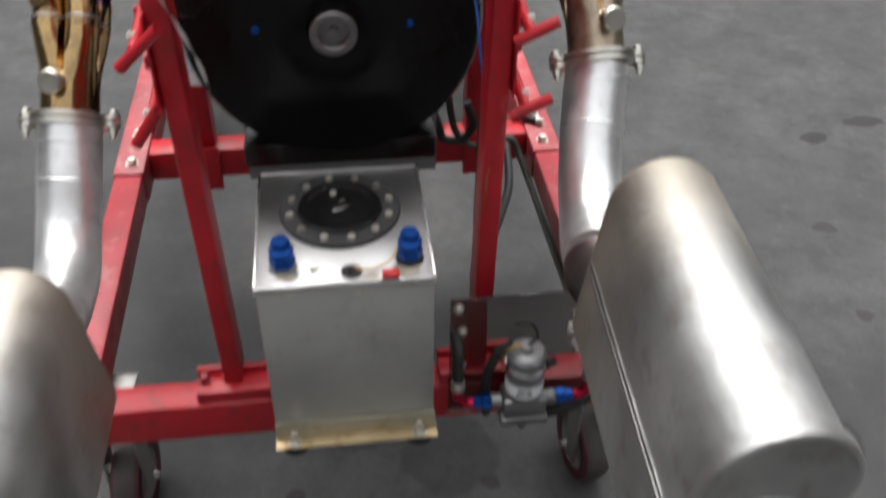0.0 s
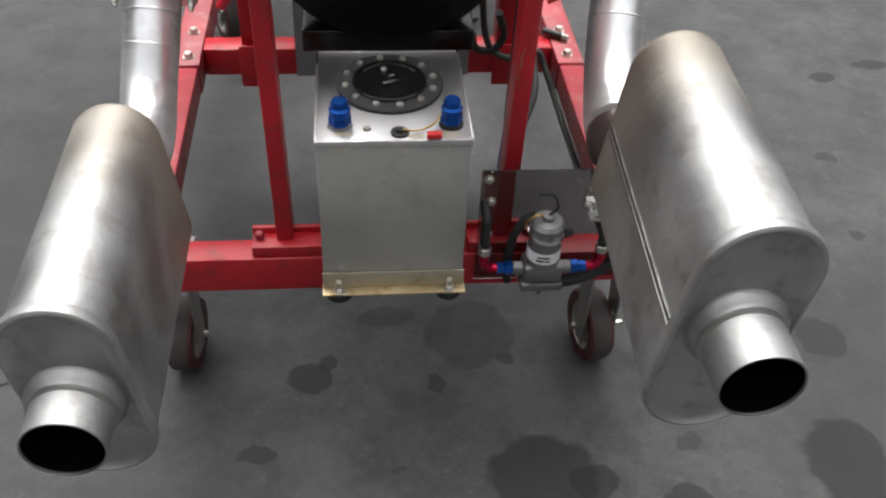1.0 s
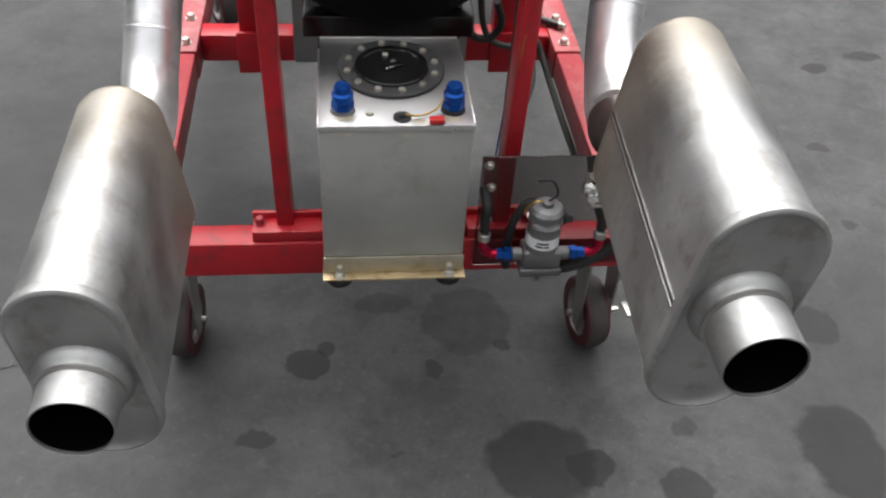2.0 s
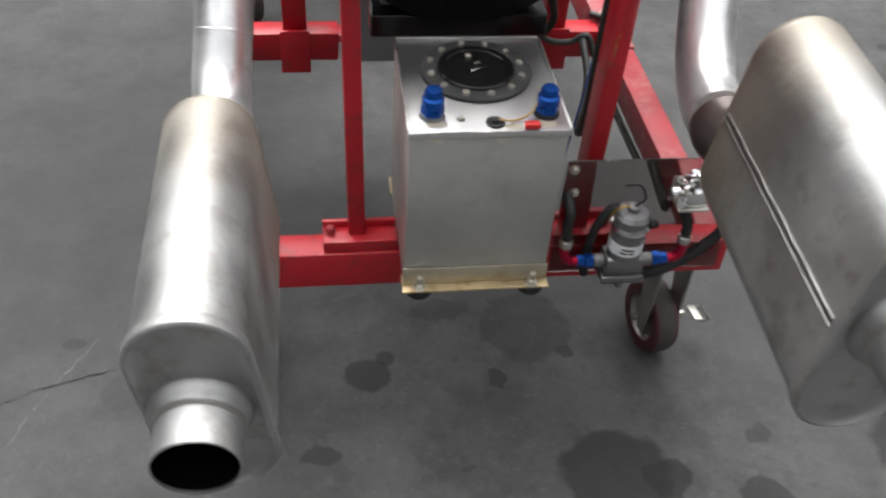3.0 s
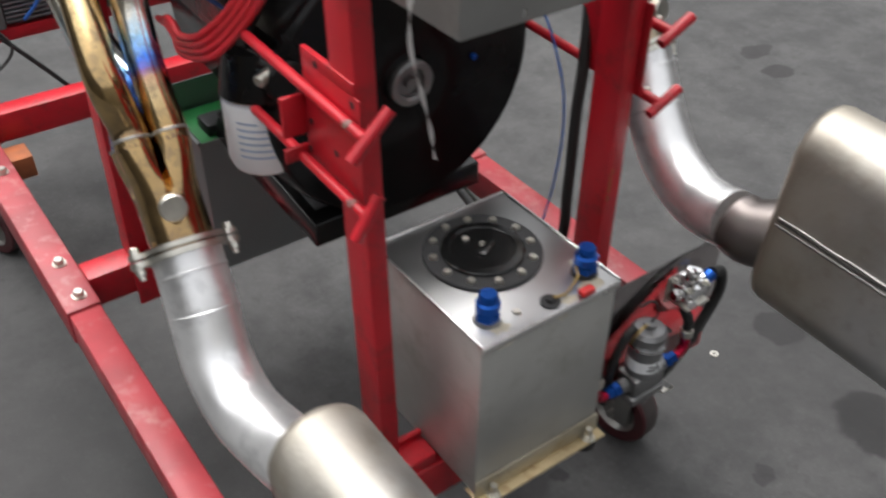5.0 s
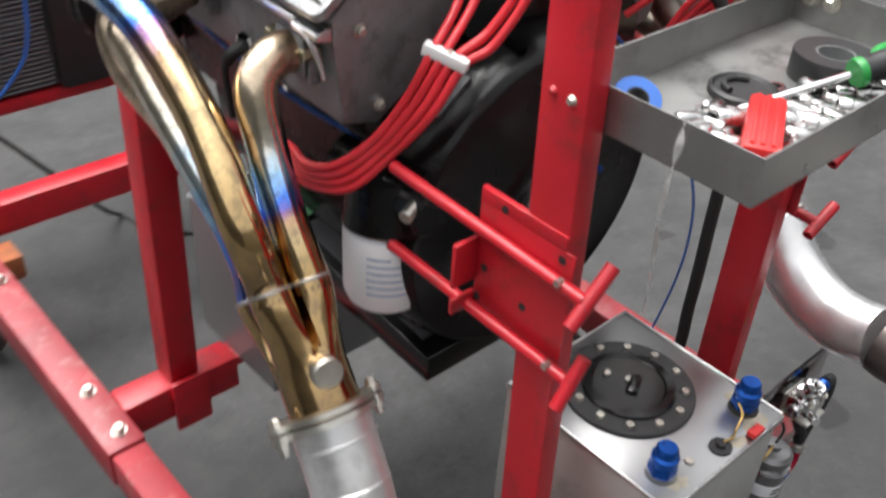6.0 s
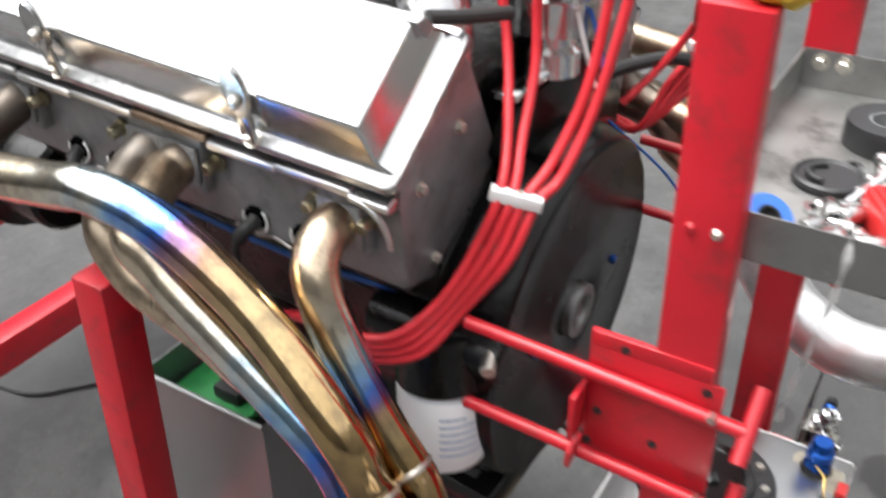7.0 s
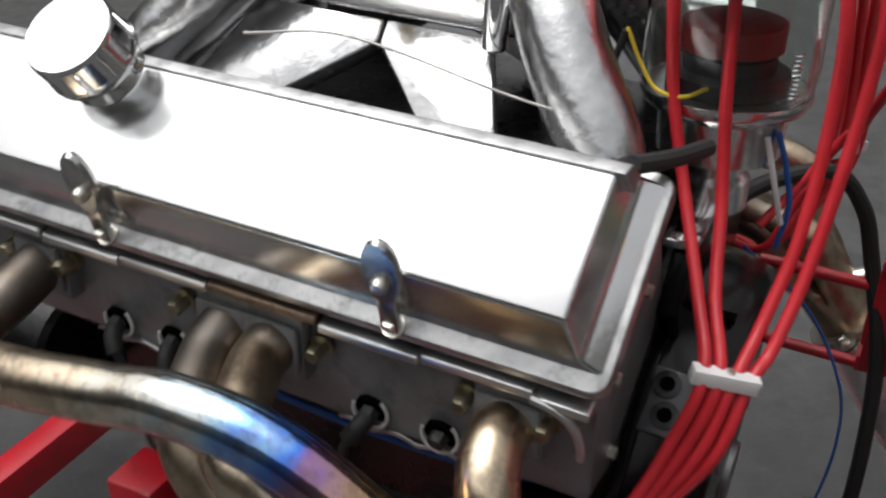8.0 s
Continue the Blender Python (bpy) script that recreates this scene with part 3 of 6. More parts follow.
# ---- engine: rear of the heads at y = 0, crank at z = 0 of its own axes ----
engine = thing("v8_engine", "eight-cylinder engine with polished valve covers and black block on the stand", "engine", (CX, 1.43, 0.45))
EM = pose(CX, 1.43, 0.859, 2.6)
DV, NV = Vector((0.775, 0, 0.632)), Vector((-0.632, 0, 0.775))
O = Vector((-0.2825, 0, 0.2914))


def flip(bm, s):
    """Left bank as modelled (s = -1), or its mirror image."""
    if s > 0:
        bmesh.ops.scale(bm, vec=(-1, 1, 1), verts=bm.verts)
    return bm


def cov(d, y, n):
    v = O + DV * d + NV * n
    return Vector((v.x, y, v.z))


def hull(bm, rows, bevel=0.0):
    """Joins two rows of corners into a closed solid."""
    a, b = [[bm.verts.new(p) for p in r] for r in rows]
    fs = [bm.faces.new(a), bm.faces.new(b[::-1])]
    for k in range(len(a)):
        j = (k + 1) % len(a)
        fs.append(bm.faces.new((a[k], b[k], b[j], a[j])))
    if bevel:
        bmesh.ops.bevel(bm, geom=list({e for f in fs for e in f.edges}), offset=bevel, segments=3, affect="EDGES", profile=0.5)
    return bm


def loft(bm, rows, bevel):
    """Joins several rows of corners into a closed solid with eased edges."""
    rs = [[bm.verts.new(p) for p in r] for r in rows]
    fs = [bm.faces.new(rs[0]), bm.faces.new(rs[-1][::-1])]
    for a, b in zip(rs, rs[1:]):
        for k in range(len(a)):
            j = (k + 1) % len(a)
            fs.append(bm.faces.new((a[k], b[k], b[j], a[j])))
    bmesh.ops.recalc_face_normals(bm, faces=bm.faces)
    bmesh.ops.bevel(bm, geom=list({e for f in fs for e in f.edges}), offset=bevel, segments=3, affect="EDGES", profile=0.5)
    return bm


def quad(d0, d1, y0, y1, n):
    return [cov(d0, y0, n), cov(d1, y0, n), cov(d1, y1, n), cov(d0, y1, n)]


def rounded(d0, d1, y0, y1, n, r):
    """The same rectangle with round corners."""
    out = []
    for d, y, a0 in ((d0 + r, y0 + r, 180), (d1 - r, y0 + r, 270), (d1 - r, y1 - r, 0), (d0 + r, y1 - r, 90)):
        out += [cov(d + r * math.cos(radians(a0 + k * 22.5)), y + r * math.sin(radians(a0 + k * 22.5)), n) for k in range(5)]
    return out


poly = [(-0.075, -0.095), (-0.12, -0.06), (-0.125, 0.02), (-0.200, 0.105), (-0.195, 0.138), (-0.085, 0.223), (0.085, 0.223), (0.195, 0.138), (0.200, 0.105), (0.125, 0.02), (0.12, -0.06), (0.075, -0.095)]
part("block", placed(prism(B(), poly, 0.012, 0.59, 0.004), EM), BLACK_CAST, engine, "black painted engine block")
PORTS = (0.071, 0.264, 0.309, 0.502)
for s in (-1, 1):
    poly = [(-0.272, 0.271), (-0.262, 0.250), (-0.2535, 0.155), (-0.205, 0.142), (-0.086, 0.226), (-0.158, 0.350), (-0.171, 0.367)]
    head = part("cylinder_head", placed(flip(prism(B(), poly, 0.012, 0.595, 0.004), s), EM), HEAD, engine, "dark machined cylinder head")
    # narrow stepped rail along the exhaust side, with port pads below
    for y0, y1, drop in ((0.012, 0.050, 0.003), (0.051, 0.133, -0.001), (0.135, 0.215, 0.002), (0.217, 0.312, -0.003), (0.314, 0.398, -0.0005), (0.400, 0.48, 0.002), (0.482, 0.593, -0.001)):
        bm = hull(B(), [[Vector((-0.268, y, 0.271 - drop)), Vector((-0.2855, y, 0.2645 - drop)), Vector((-0.286, y, 0.258 - drop)), Vector((-0.266, y, 0.254 - drop))] for y in (y0, y1)], 0.0015)
        part("exhaust_rail", placed(flip(bm, s), EM), PATINA if 0.2 < y0 < 0.3 else RAIL, head, "dull bright machined rail")
        bm = hull(B(), [[Vector((-0.2685, y, 0.2742 - drop)), Vector((-0.2742, y, 0.2722 - drop)), Vector((-0.2742, y, 0.2695 - drop)), Vector((-0.2685, y, 0.2695 - drop))] for y in (y0 - 0.0012, y1 + 0.0004)])
        part("gasket_edge", placed(flip(bm, s), EM), FOLD, head, "dark gasket line")
    arch = [V((-0.283, 0.052, 0.259)), V((-0.283, 0.034, 0.255)), V((-0.281, 0.022, 0.243)), V((-0.277, 0.017, 0.226)), V((-0.273, 0.017, 0.212))]
    part("rail_end", placed(flip(sweep(B(), arch, 0.0042, 10, 6, 0.0028), s), EM), RAIL, head, "bright rail curving down at the rear")
    for y in PORTS:
        part("port_pad", placed(flip(box(B(), -0.272, -0.252, y - 0.027, y + 0.027, 0.190, 0.252, 0.004), s), EM), HEAD, head)
    for y in (0.044, 0.105, 0.225, 0.354, 0.475, 0.536):
        part("port_bolt", placed(flip(hexa(B(), (-0.262, y, 0.2285), (-0.281, y, 0.2265), 0.0072), s), EM), TARNISH, head)
    for y in (0.128, 0.188, 0.379, 0.439):
        arc = [V((-0.2585, y + 0.0152 * math.cos(q), 0.1735 + 0.0152 * math.sin(q))) for q in (radians(130 + 19 * k) for k in range(14))]
        plug = part("spark_plug", placed(flip(sweep(B(), arc, 0.0017, 8, 3), s), EM), BRIGHT_RING, head, "thin bright open plug ring")
        part("plug_well", placed(flip(cyl(B(), (-0.2530, y, 0.1749), (-0.2575, y, 0.1735), 0.0137, seg=24), s), EM), BORE, plug)
        part("plug_hex", placed(flip(hexa(B(), (-0.250, y, 0.1755), (-0.266, y, 0.1705), 0.0080), s), EM), BLACK_MATT, plug)
    if s < 0:
        # black boots and leads that drop from the plugs behind the tubes
        for y, dy, dz in ((0.188, 0.030, -0.055), (0.379, -0.022, -0.05), (0.439, -0.035, -0.045)):
            a = V((-0.262, y, 0.1715))
            way = [a, a + V((-0.009, dy * 0.1, -0.005)), a + V((-0.015, dy * 0.3, -0.016)), a + V((-0.014, dy * 0.5, dz * 0.7)), a + V((-0.006, dy * 0.6, dz - 0.04))]
            part("plug_boot", placed(flip(sweep(B(), way[:3], 0.0078, 14, 4), s), EM), RUBBER, head, "black rubber plug boot")
            part("plug_lead", placed(flip(sweep(B(), way[1:], 0.0042, 10, 5), s), EM), BLACK_MATT, head, "black plug lead")
    for y0 in (0.108, 0.358):
        line = [V((-0.2555, y0 + 0.0042 * k, 0.1525 + 0.0045 * abs(math.sin(k * 0.33)))) for k in range(27)]
        part("cast_edge", placed(flip(sweep(B(), line, 0.0018, 8, 2), s), EM), RAIL, head, "bright scalloped casting edge")
    for x, z in ((-0.234, 0.256), (-0.205, 0.165), (-0.170, 0.290)):
        part("rear_bolt", placed(flip(hexa(B(), (x, 0.013, z), (x, 0.006, z), 0.0055), s), EM), ZINC, head)
    # valve cover: flange, tall tapered box with a chamfered inner edge, lip
    flange = part("valve_cover", placed(flip(hull(B(), [rounded(-0.014, 0.146, 0.001, 0.598, -0.008, 0.013), rounded(-0.012, 0.144, 0.003, 0.596, 0.001, 0.012)], 0.001), s), EM), RIDGE, engine, "tall polished aluminium valve cover")
    bm = loft(B(), [quad(0.0, 0.137, 0.0065, 0.588, 0.0), quad(0.0030, 0.1355, 0.0225, 0.5855, 0.0095), [cov(0.0155, 0.031, 0.0475), cov(0.115, 0.031, 0.0475), cov(0.115, 0.570, 0.0475), cov(0.0155, 0.570, 0.0475)]], 0.003)
    part("cover_box", placed(flip(bm, s), EM), POLISHED, flange)
    bm = hull(B(), [quad(0.112, 0.1285, 0.020, 0.574, 0.030), [cov(0.1155, 0.026, 0.0482), cov(0.1260, 0.024, 0.0432), cov(0.1260, 0.571, 0.0432), cov(0.1155, 0.570, 0.0482)]], 0.001)
    part("cover_ridge", placed(flip(bm, s), EM), RIDGE, flange, "scuffed inner ridge")
    for y in (0.150, 0.398):
        # oval lever standing at the outer edge, with its bolt and nut
        a, b2 = cov(-0.001, y, 0.026), cov(0.029, y, 0.090)
        ax = (b2 - a).normalized()
        out = ax.cross(V((0, 1, 0))).normalized()
        if out.x > 0:
            out = -out
        m = Matrix((Vector((*out, 0)), Vector((0, 1, 0, 0)), Vector((*ax, 0)), Vector((0, 0, 0, 1)))).transposed()
        m.translation = a
        bm = B()
        rows = []
        for t, g in ((-0.0035, -0.002), (-0.0035, 0.0), (0.0, 0.0015), (0.0035, 0.0), (0.0035, -0.002)):
            ring = []
            for j in range(28):
                q = 2 * math.pi * j / 28
                rad_y, rad_z = 0.0130 + g, 0.0265 + g
                pinch = 1.0 - 0.12 * max(0.0, -math.sin(q))
                ring.append(bm.verts.new(m @ V((t, rad_y * math.cos(q) * pinch, 0.029 + rad_z * math.sin(q)))))
            rows.append(ring)
        for p, q in zip(rows, rows[1:]):
            for j in range(28):
                bm.faces.new((p[j], p[(j + 1) % 28], q[(j + 1) % 28], q[j]))
        bm.faces.new(rows[0])
        bm.faces.new(rows[-1][::-1])
        box(bm, -0.004, 0.003, -0.007, 0.007, -0.026, 0.012, 0.002, m)
        tab = part("hold_down", placed(flip(bm, s), EM), TOOL, flange, "chrome hold-down lever")
        part("hold_down_bolt", placed(flip(lathe(B(), m @ V((0.003, 0, 0.022)), m @ V((0.1, 0, 0.022)), [(0, 0), (0.0062, 0), (0.0062, 0.004), (0.0045, 0.007), (0, 0.008)], 20), s), EM), ZINC, tab)
        part("hold_down_nut", placed(flip(hexa(B(), cov(-0.009, y, 0.001), cov(-0.009, y, 0.013), 0.0062), s), EM), ZINC, tab)
# paint knocked off the far upright
for x, z, w, h in ((0.1495, 0.738, 0.0022, 0.017), (0.1475, 0.713, 0.0016, 0.006), (0.1525, 0.757, 0.0014, 0.004)):
    y = 1.1468 + LEAN * (z - 0.45)
    part("paint_chip", hull(B(), [[V((x + a * w + LEAN * b * h, y + LEAN * b * h + d, z + b * h)) for a, b in ((-0.6, -1), (0.5, -0.8), (1, 0.1), (0.4, 1), (-0.5, 0.7), (-1, -0.2))] for d in (0.0005, -0.0003)]), RUST, stand, "bare brown chip in the paint")
# chrome breather on the near cover
base, tip = cov(0.103, 0.432, 0.046), cov(0.103, 0.432, 0.126)
bm = lathe(B(), base, tip, [(0, 0), (0.031, 0), (0.031, 0.003), (0.029, 0.006), (0.029, 0.019), (0.0372, 0.020), (0.0376, 0.023), (0.0372, 0.026), (0.036, 0.028), (0.036, 0.050), (0.034, 0.054), (0, 0.055)], 48)
part("breather", placed(bm, EM), CHROME, engine, "chrome oil breather cap")
# valley, intake with runners, carburettor pad
part("valley_plate", placed(prism(B(), [(-0.145, 0.325), (-0.09, 0.235), (0.09, 0.235), (0.145, 0.325)], 0.03, 0.54), EM), BLACK_CAST, engine)
bm = hull(B(), [[Vector(p) for p in ((-0.062, 0.14, 0.415), (0.062, 0.14, 0.415), (0.062, 0.36, 0.415), (-0.062, 0.36, 0.415))],
                [Vector(p) for p in ((-0.06, 0.145, 0.49), (0.06, 0.145, 0.49), (0.06, 0.345, 0.49), (-0.06, 0.345, 0.49))]], 0.008)
intake = part("intake_manifold", placed(bm, EM), POLISHED, engine, "polished aluminium intake manifold")
bm = box(B(), -0.085, 0.085, 0.13, 0.36, 0.492, 0.505, 0.004)
part("carburettor_pad", placed(bm, EM), ALU_BRIGHT, intake)
for s in (-1, 1):
    # two flat-topped middle runners with a triangular gap, round end runners
    for outline in (((-0.142, 0.414), (-0.142, 0.470), (-0.060, 0.412), (-0.060, 0.286), (-0.074, 0.286)), ((-0.142, 0.185), (-0.074, 0.283), (-0.060, 0.283), (-0.060, 0.187), (-0.142, 0.142))):
        top = [V((s * -x, y, 0.322 + (x + 0.140) * 1.144)) for x, y in outline]
        low = [p + V((-s * 0.010, 0, -0.014)) for p in top]
        part("runner", placed(hull(B(), [top, low], 0.002), EM), INTAKE, intake)
    for y0, y1 in ((0.062, 0.150), (0.51, 0.40)):
        bm = sweep(B(), [(s * 0.128, y0, 0.318), (s * 0.112, y0 + (y1 - y0) * 0.15, 0.365), (s * 0.085, y0 + (y1 - y0) * 0.6, 0.42), (s * 0.05, y1, 0.47)], 0.034, 22, 8)
        part("runner", placed(bm, EM), INTAKE, intake)
part("vacuum_fitting", placed(hexa(B(), (-0.060, 0.29, 0.450), (-0.088, 0.29, 0.455), 0.010), EM), BRASS, intake, "brass hose fitting")
part("stub_fitting", placed(cyl(B(), (-0.075, 0.178, 0.41), (-0.072, 0.178, 0.50), 0.011, seg=20, bevel=0.002), EM), CHROME, intake)
# bellhousing: black dished can with starter and dowel bosses
bm = lathe(B(), (0, 0.0115, 0.0), (0, -0.2, 0.0), [(0, 0), (0.2215, 0), (0.2225, 0.002), (0.2225, 0.009), (0.2195, 0.011), (0.2165, 0.040), (0.2110, 0.060), (0.2075, 0.0685), (0.2035, 0.0715), (0.195, 0.070), (0.150, 0.069), (0.085, 0.073), (0.055, 0.075), (0.040, 0.070), (0, 0.070)], 72)
bell = part("bellhousing", placed(bm, EM), BLACK_SATIN, engine, "black bellhousing and flexplate cover")
part("crank_ring", placed(lathe(B(), (0, -0.057, 0), (0, -0.2, 0), [(0.034, 0), (0.034, 0.011), (0.032, 0.013), (0.024, 0.0125), (0.021, 0.010), (0.020, 0.002), (0.009, 0.002), (0.008, 0.009), (0, 0.010)], 40), EM), CAST, bell, "dull steel crank hub")
for a in (0.08, math.pi - 0.08):
    p = V((0.108 * math.cos(a), -0.058, 0.108 * math.sin(a)))
    part("flexplate_bolt", placed(hexa(B(), p, p - V((0, 0.007, 0)), 0.006), EM), BLUE, bell, "blue bolt head")
part("bellhousing_flange", placed(prism(B(), [(-0.09, 0.282), (0.11, 0.282), (0.20, 0.19), (0.212, 0.06), (0.10, 0.12), (-0.05, 0.15), (-0.112, 0.236)], -0.006, 0.0115, 0.0015), EM), BLACK_SATIN, engine)


def on_bell(angle, y, r):
    """Axes on the bellhousing's skin: x round it, y along the engine, z outwards."""
    a = radians(angle)
    out, rnd = V((math.cos(a), 0, math.sin(a))), V((math.sin(a), 0, -math.cos(a)))
    m = Matrix((Vector((*rnd, 0)), Vector((0, 1, 0, 0)), Vector((*out, 0)), Vector((0, 0, 0, 1)))).transposed()
    m.translation = out * r + V((0, y, 0))
    return EM @ m


# cast tab with two dowel rings, and dark slots in the skin
m = on_bell(128, -0.014, 0.2175)
tab = part("bell_tab", box(B(), -0.030, 0.026, -0.016, 0.019, -0.004, 0.0035, 0.0025, m), PLATE, bell)
for x, y in ((0.012, 0.004), (-0.013, -0.001)):
    ring = part("dowel_ring", pipe(B(), m @ V((x, y, 0.003)), m @ V((x, y, 0.0065)), 0.0115, 0.0062, 20), BLACK_SATIN, tab)
    part("dowel_hole", cyl(B(), m @ V((x, y, 0.0034)), m @ V((x, y, 0.0042)), 0.0063, seg=16), BORE, ring)
for ang, y, dx, dy in ((104, -0.022, 0.005, 0.022), (152, -0.020, 0.006, 0.026)):
    part("skin_slot", box(B(), -dx, dx, -dy, dy, -0.004, 0.0012, 0.0006, on_bell(ang, y, 0.2185)), BORE, bell)
# sump: narrow upper pan, wide low kick-out
part("oil_pan", placed(prism(B(), [(-0.118, -0.062), (-0.105, -0.175), (0.105, -0.175), (0.118, -0.062)], 0.01, 0.52, 0.006), EM), BLACK, engine, "gloss black oil pan")
part("sump_kickout", placed(hull(B(), [[Vector(p) for p in ((-0.150, -0.046, -0.240), (0.150, -0.046, -0.240), (0.150, 0.30, -0.236), (-0.150, 0.30, -0.236))],
                                  [Vector(p) for p in ((-0.150, -0.042, -0.200), (0.150, -0.042, -0.200), (0.145, 0.29, -0.185), (-0.145, 0.29, -0.185))]], 0.004), EM), BLACK, engine)
# thin grey panel: the floor's reflection in the black pan, put in as colour
part("kickout_top", placed(hull(B(), [[Vector(p) for p in ((-0.131, -0.012, -0.2000), (0.131, -0.012, -0.2000), (0.127, 0.27, -0.186), (-0.127, 0.27, -0.186))], [Vector(p) for p in ((-0.131, -0.012, -0.1965), (0.131, -0.012, -0.1965), (0.127, 0.27, -0.182), (-0.127, 0.27, -0.182))]], 0.0005), EM), PLATE, engine, "pan top with the floor's grey reflection in its colour")
part("sump_rear", placed(hull(B(), [[Vector(p) for p in ((-0.105, 0.0, -0.20), (0.105, 0.0, -0.20), (0.105, 0.06, -0.20), (-0.105, 0.06, -0.20))],
                                 [Vector(p) for p in ((-0.10, 0.0, -0.13), (0.10, 0.0, -0.13), (0.10, 0.05, -0.13), (-0.10, 0.05, -0.13))]], 0.004), EM), BLACK, engine)
bm = lathe(B(), (0, 0.600, 0), (0, 1, 0), [(0, 0), (0.03, 0), (0.03, 0.012), (0.082, 0.014), (0.085, 0.018), (0.085, 0.030), (0.078, 0.034), (0.078, 0.040), (0.085, 0.044), (0.085, 0.056), (0.03, 0.058), (0, 0.058)], 40)
part("crank_pulley", placed(bm, EM), BLACK_CAST, engine, "black crank pulley")
bm = lathe(B(), (-0.165, 0.597, 0.030), (-0.165, 1, 0.030), [(0, 0), (0.060, 0), (0.066, 0.006), (0.066, 0.070), (0.074, 0.076), (0.084, 0.080), (0.085, 0.090), (0.076, 0.097), (0.076, 0.104), (0.085, 0.111), (0.084, 0.122), (0.030, 0.126), (0.026, 0.135), (0, 0.137)], 40)
part("accessory_drive", placed(bm, EM), BLACK_CAST, engine, "black accessory body and pulley at the front")
# oil filter
f0, f1 = Vector((-0.231, 1.432, 0.884)), Vector((-0.231, 1.432, 0.764))
filt = part("oil_filter", lathe(B(), f0, f1, [(0, 0), (0.03, 0), (0.050, 0.012), (0.0515, 0.02), (0.0515, 0.098), (0.047, 0.111), (0.03, 0.115), (0, 0.113)], 40), WHITE, engine, "white oil filter with faint blue print")
for k in range(6):
    h = 0.030 + 0.010 * k
    seg = []
    bm = B()
    for j in range(9):
        a = radians(205 + j * (7 if k else 4))
        seg.append([bm.verts.new((f0.x + 0.0518 * math.cos(a), f0.y + 0.0518 * math.sin(a), f0.z - h - dz)) for dz in (0, 0.0032)])
    for p, q in zip(seg, seg[1:]):
        bm.faces.new((p[0], q[0], q[1], p[1]))
    part("print_bar", bm, BAR, filt)
part("filter_mount", cyl(B(), (-0.226, 1.437, 0.935), (-0.231, 1.432, 0.876), 0.044, 0.0530, 24), BLACK_CAST, engine)
bm = cyl(B(), (-0.20, 1.42, 0.93), (-0.11, 1.40, 0.93), 0.036, seg=24, bevel=0.004)
cyl(bm, (-0.225, 1.36, 0.915), (-0.225, 1.52, 0.92), 0.028, seg=24, bevel=0.004)
part("starter", bm, BLACK_CAST, engine)
part("starter_stud", cyl(B(), (-0.235, 1.375, 0.93), (-0.262, 1.365, 0.925), 0.008, seg=16, bevel=0.001), ZINC, engine)

# distributor at the rear of the valley
DX, DY = CX, 1.420
dist = part("distributor", lathe(B(), (DX, DY, 1.146), (DX, DY, 1.4), [(0, 0), (0.03, 0), (0.03, 0.025), (0.024, 0.03), (0.024, 0.045), (0.050, 0.05), (0.052, 0.085), (0.064, 0.092), (0.067, 0.098), (0.067, 0.104), (0, 0.104)], 48), POLISHED, engine, "polished distributor body")
part("clear_cover", lathe(B(), (DX, DY, 1.2505), (DX, DY, 1.4), [(0.063, 0), (0.066, 0), (0.068, 0.02), (0.068, 0.085), (0.065, 0.085), (0.065, 0.02)], 48, True), CLEAR, dist, "clear plastic cover")
part("pickup_ring", lathe(B(), (DX, DY, 1.2505), (DX, DY, 1.4), [(0, 0), (0.048, 0), (0.048, 0.012), (0.036, 0.014), (0.036, 0.026), (0, 0.028)], 32), BLACK_MATT, dist)
part("rotor", lathe(B(), (DX, DY, 1.281), (DX, DY, 1.4), [(0, 0), (0.040, 0), (0.040, 0.020), (0.022, 0.026), (0, 0.026)], 32), ROTOR, dist, "red rotor")
cap_top = part("distributor_cap", lathe(B(), (DX, DY, 1.336), (DX, DY, 1.5), [(0, 0), (0.069, 0), (0.070, 0.012), (0.06, 0.03), (0.05, 0.036), (0, 0.038)], 48), RED_TOOL, dist, "red distributor cap")
TERMINALS = []
for k in range(8):
    a = radians(22.5 + 45 * k)
    p = V((DX + 0.048 * math.cos(a), DY + 0.048 * math.sin(a), 1.366))
    TERMINALS.append(p + V((0, 0, 0.028)))
    part("terminal", cyl(B(), p, p + V((0, 0, 0.028)), 0.009, seg=14, bevel=0.001), RED_TOOL, cap_top)
turns = [(-0.080 + 0.0036 * math.cos(k * 0.8), 1.3655 + 0.0036 * math.sin(k * 0.8), 1.252 + 0.00045 * k) for k in range(95)]
part("latch_spring", sweep(B(), turns, 0.0007, 6, 1), CHROME, dist)
part("hold_down_clamp", box(B(), DX - 0.10, DX + 0.03, DY - 0.012, DY + 0.016, 1.148, 1.156, 0.002), CHROME, dist)

# ---- headers ----


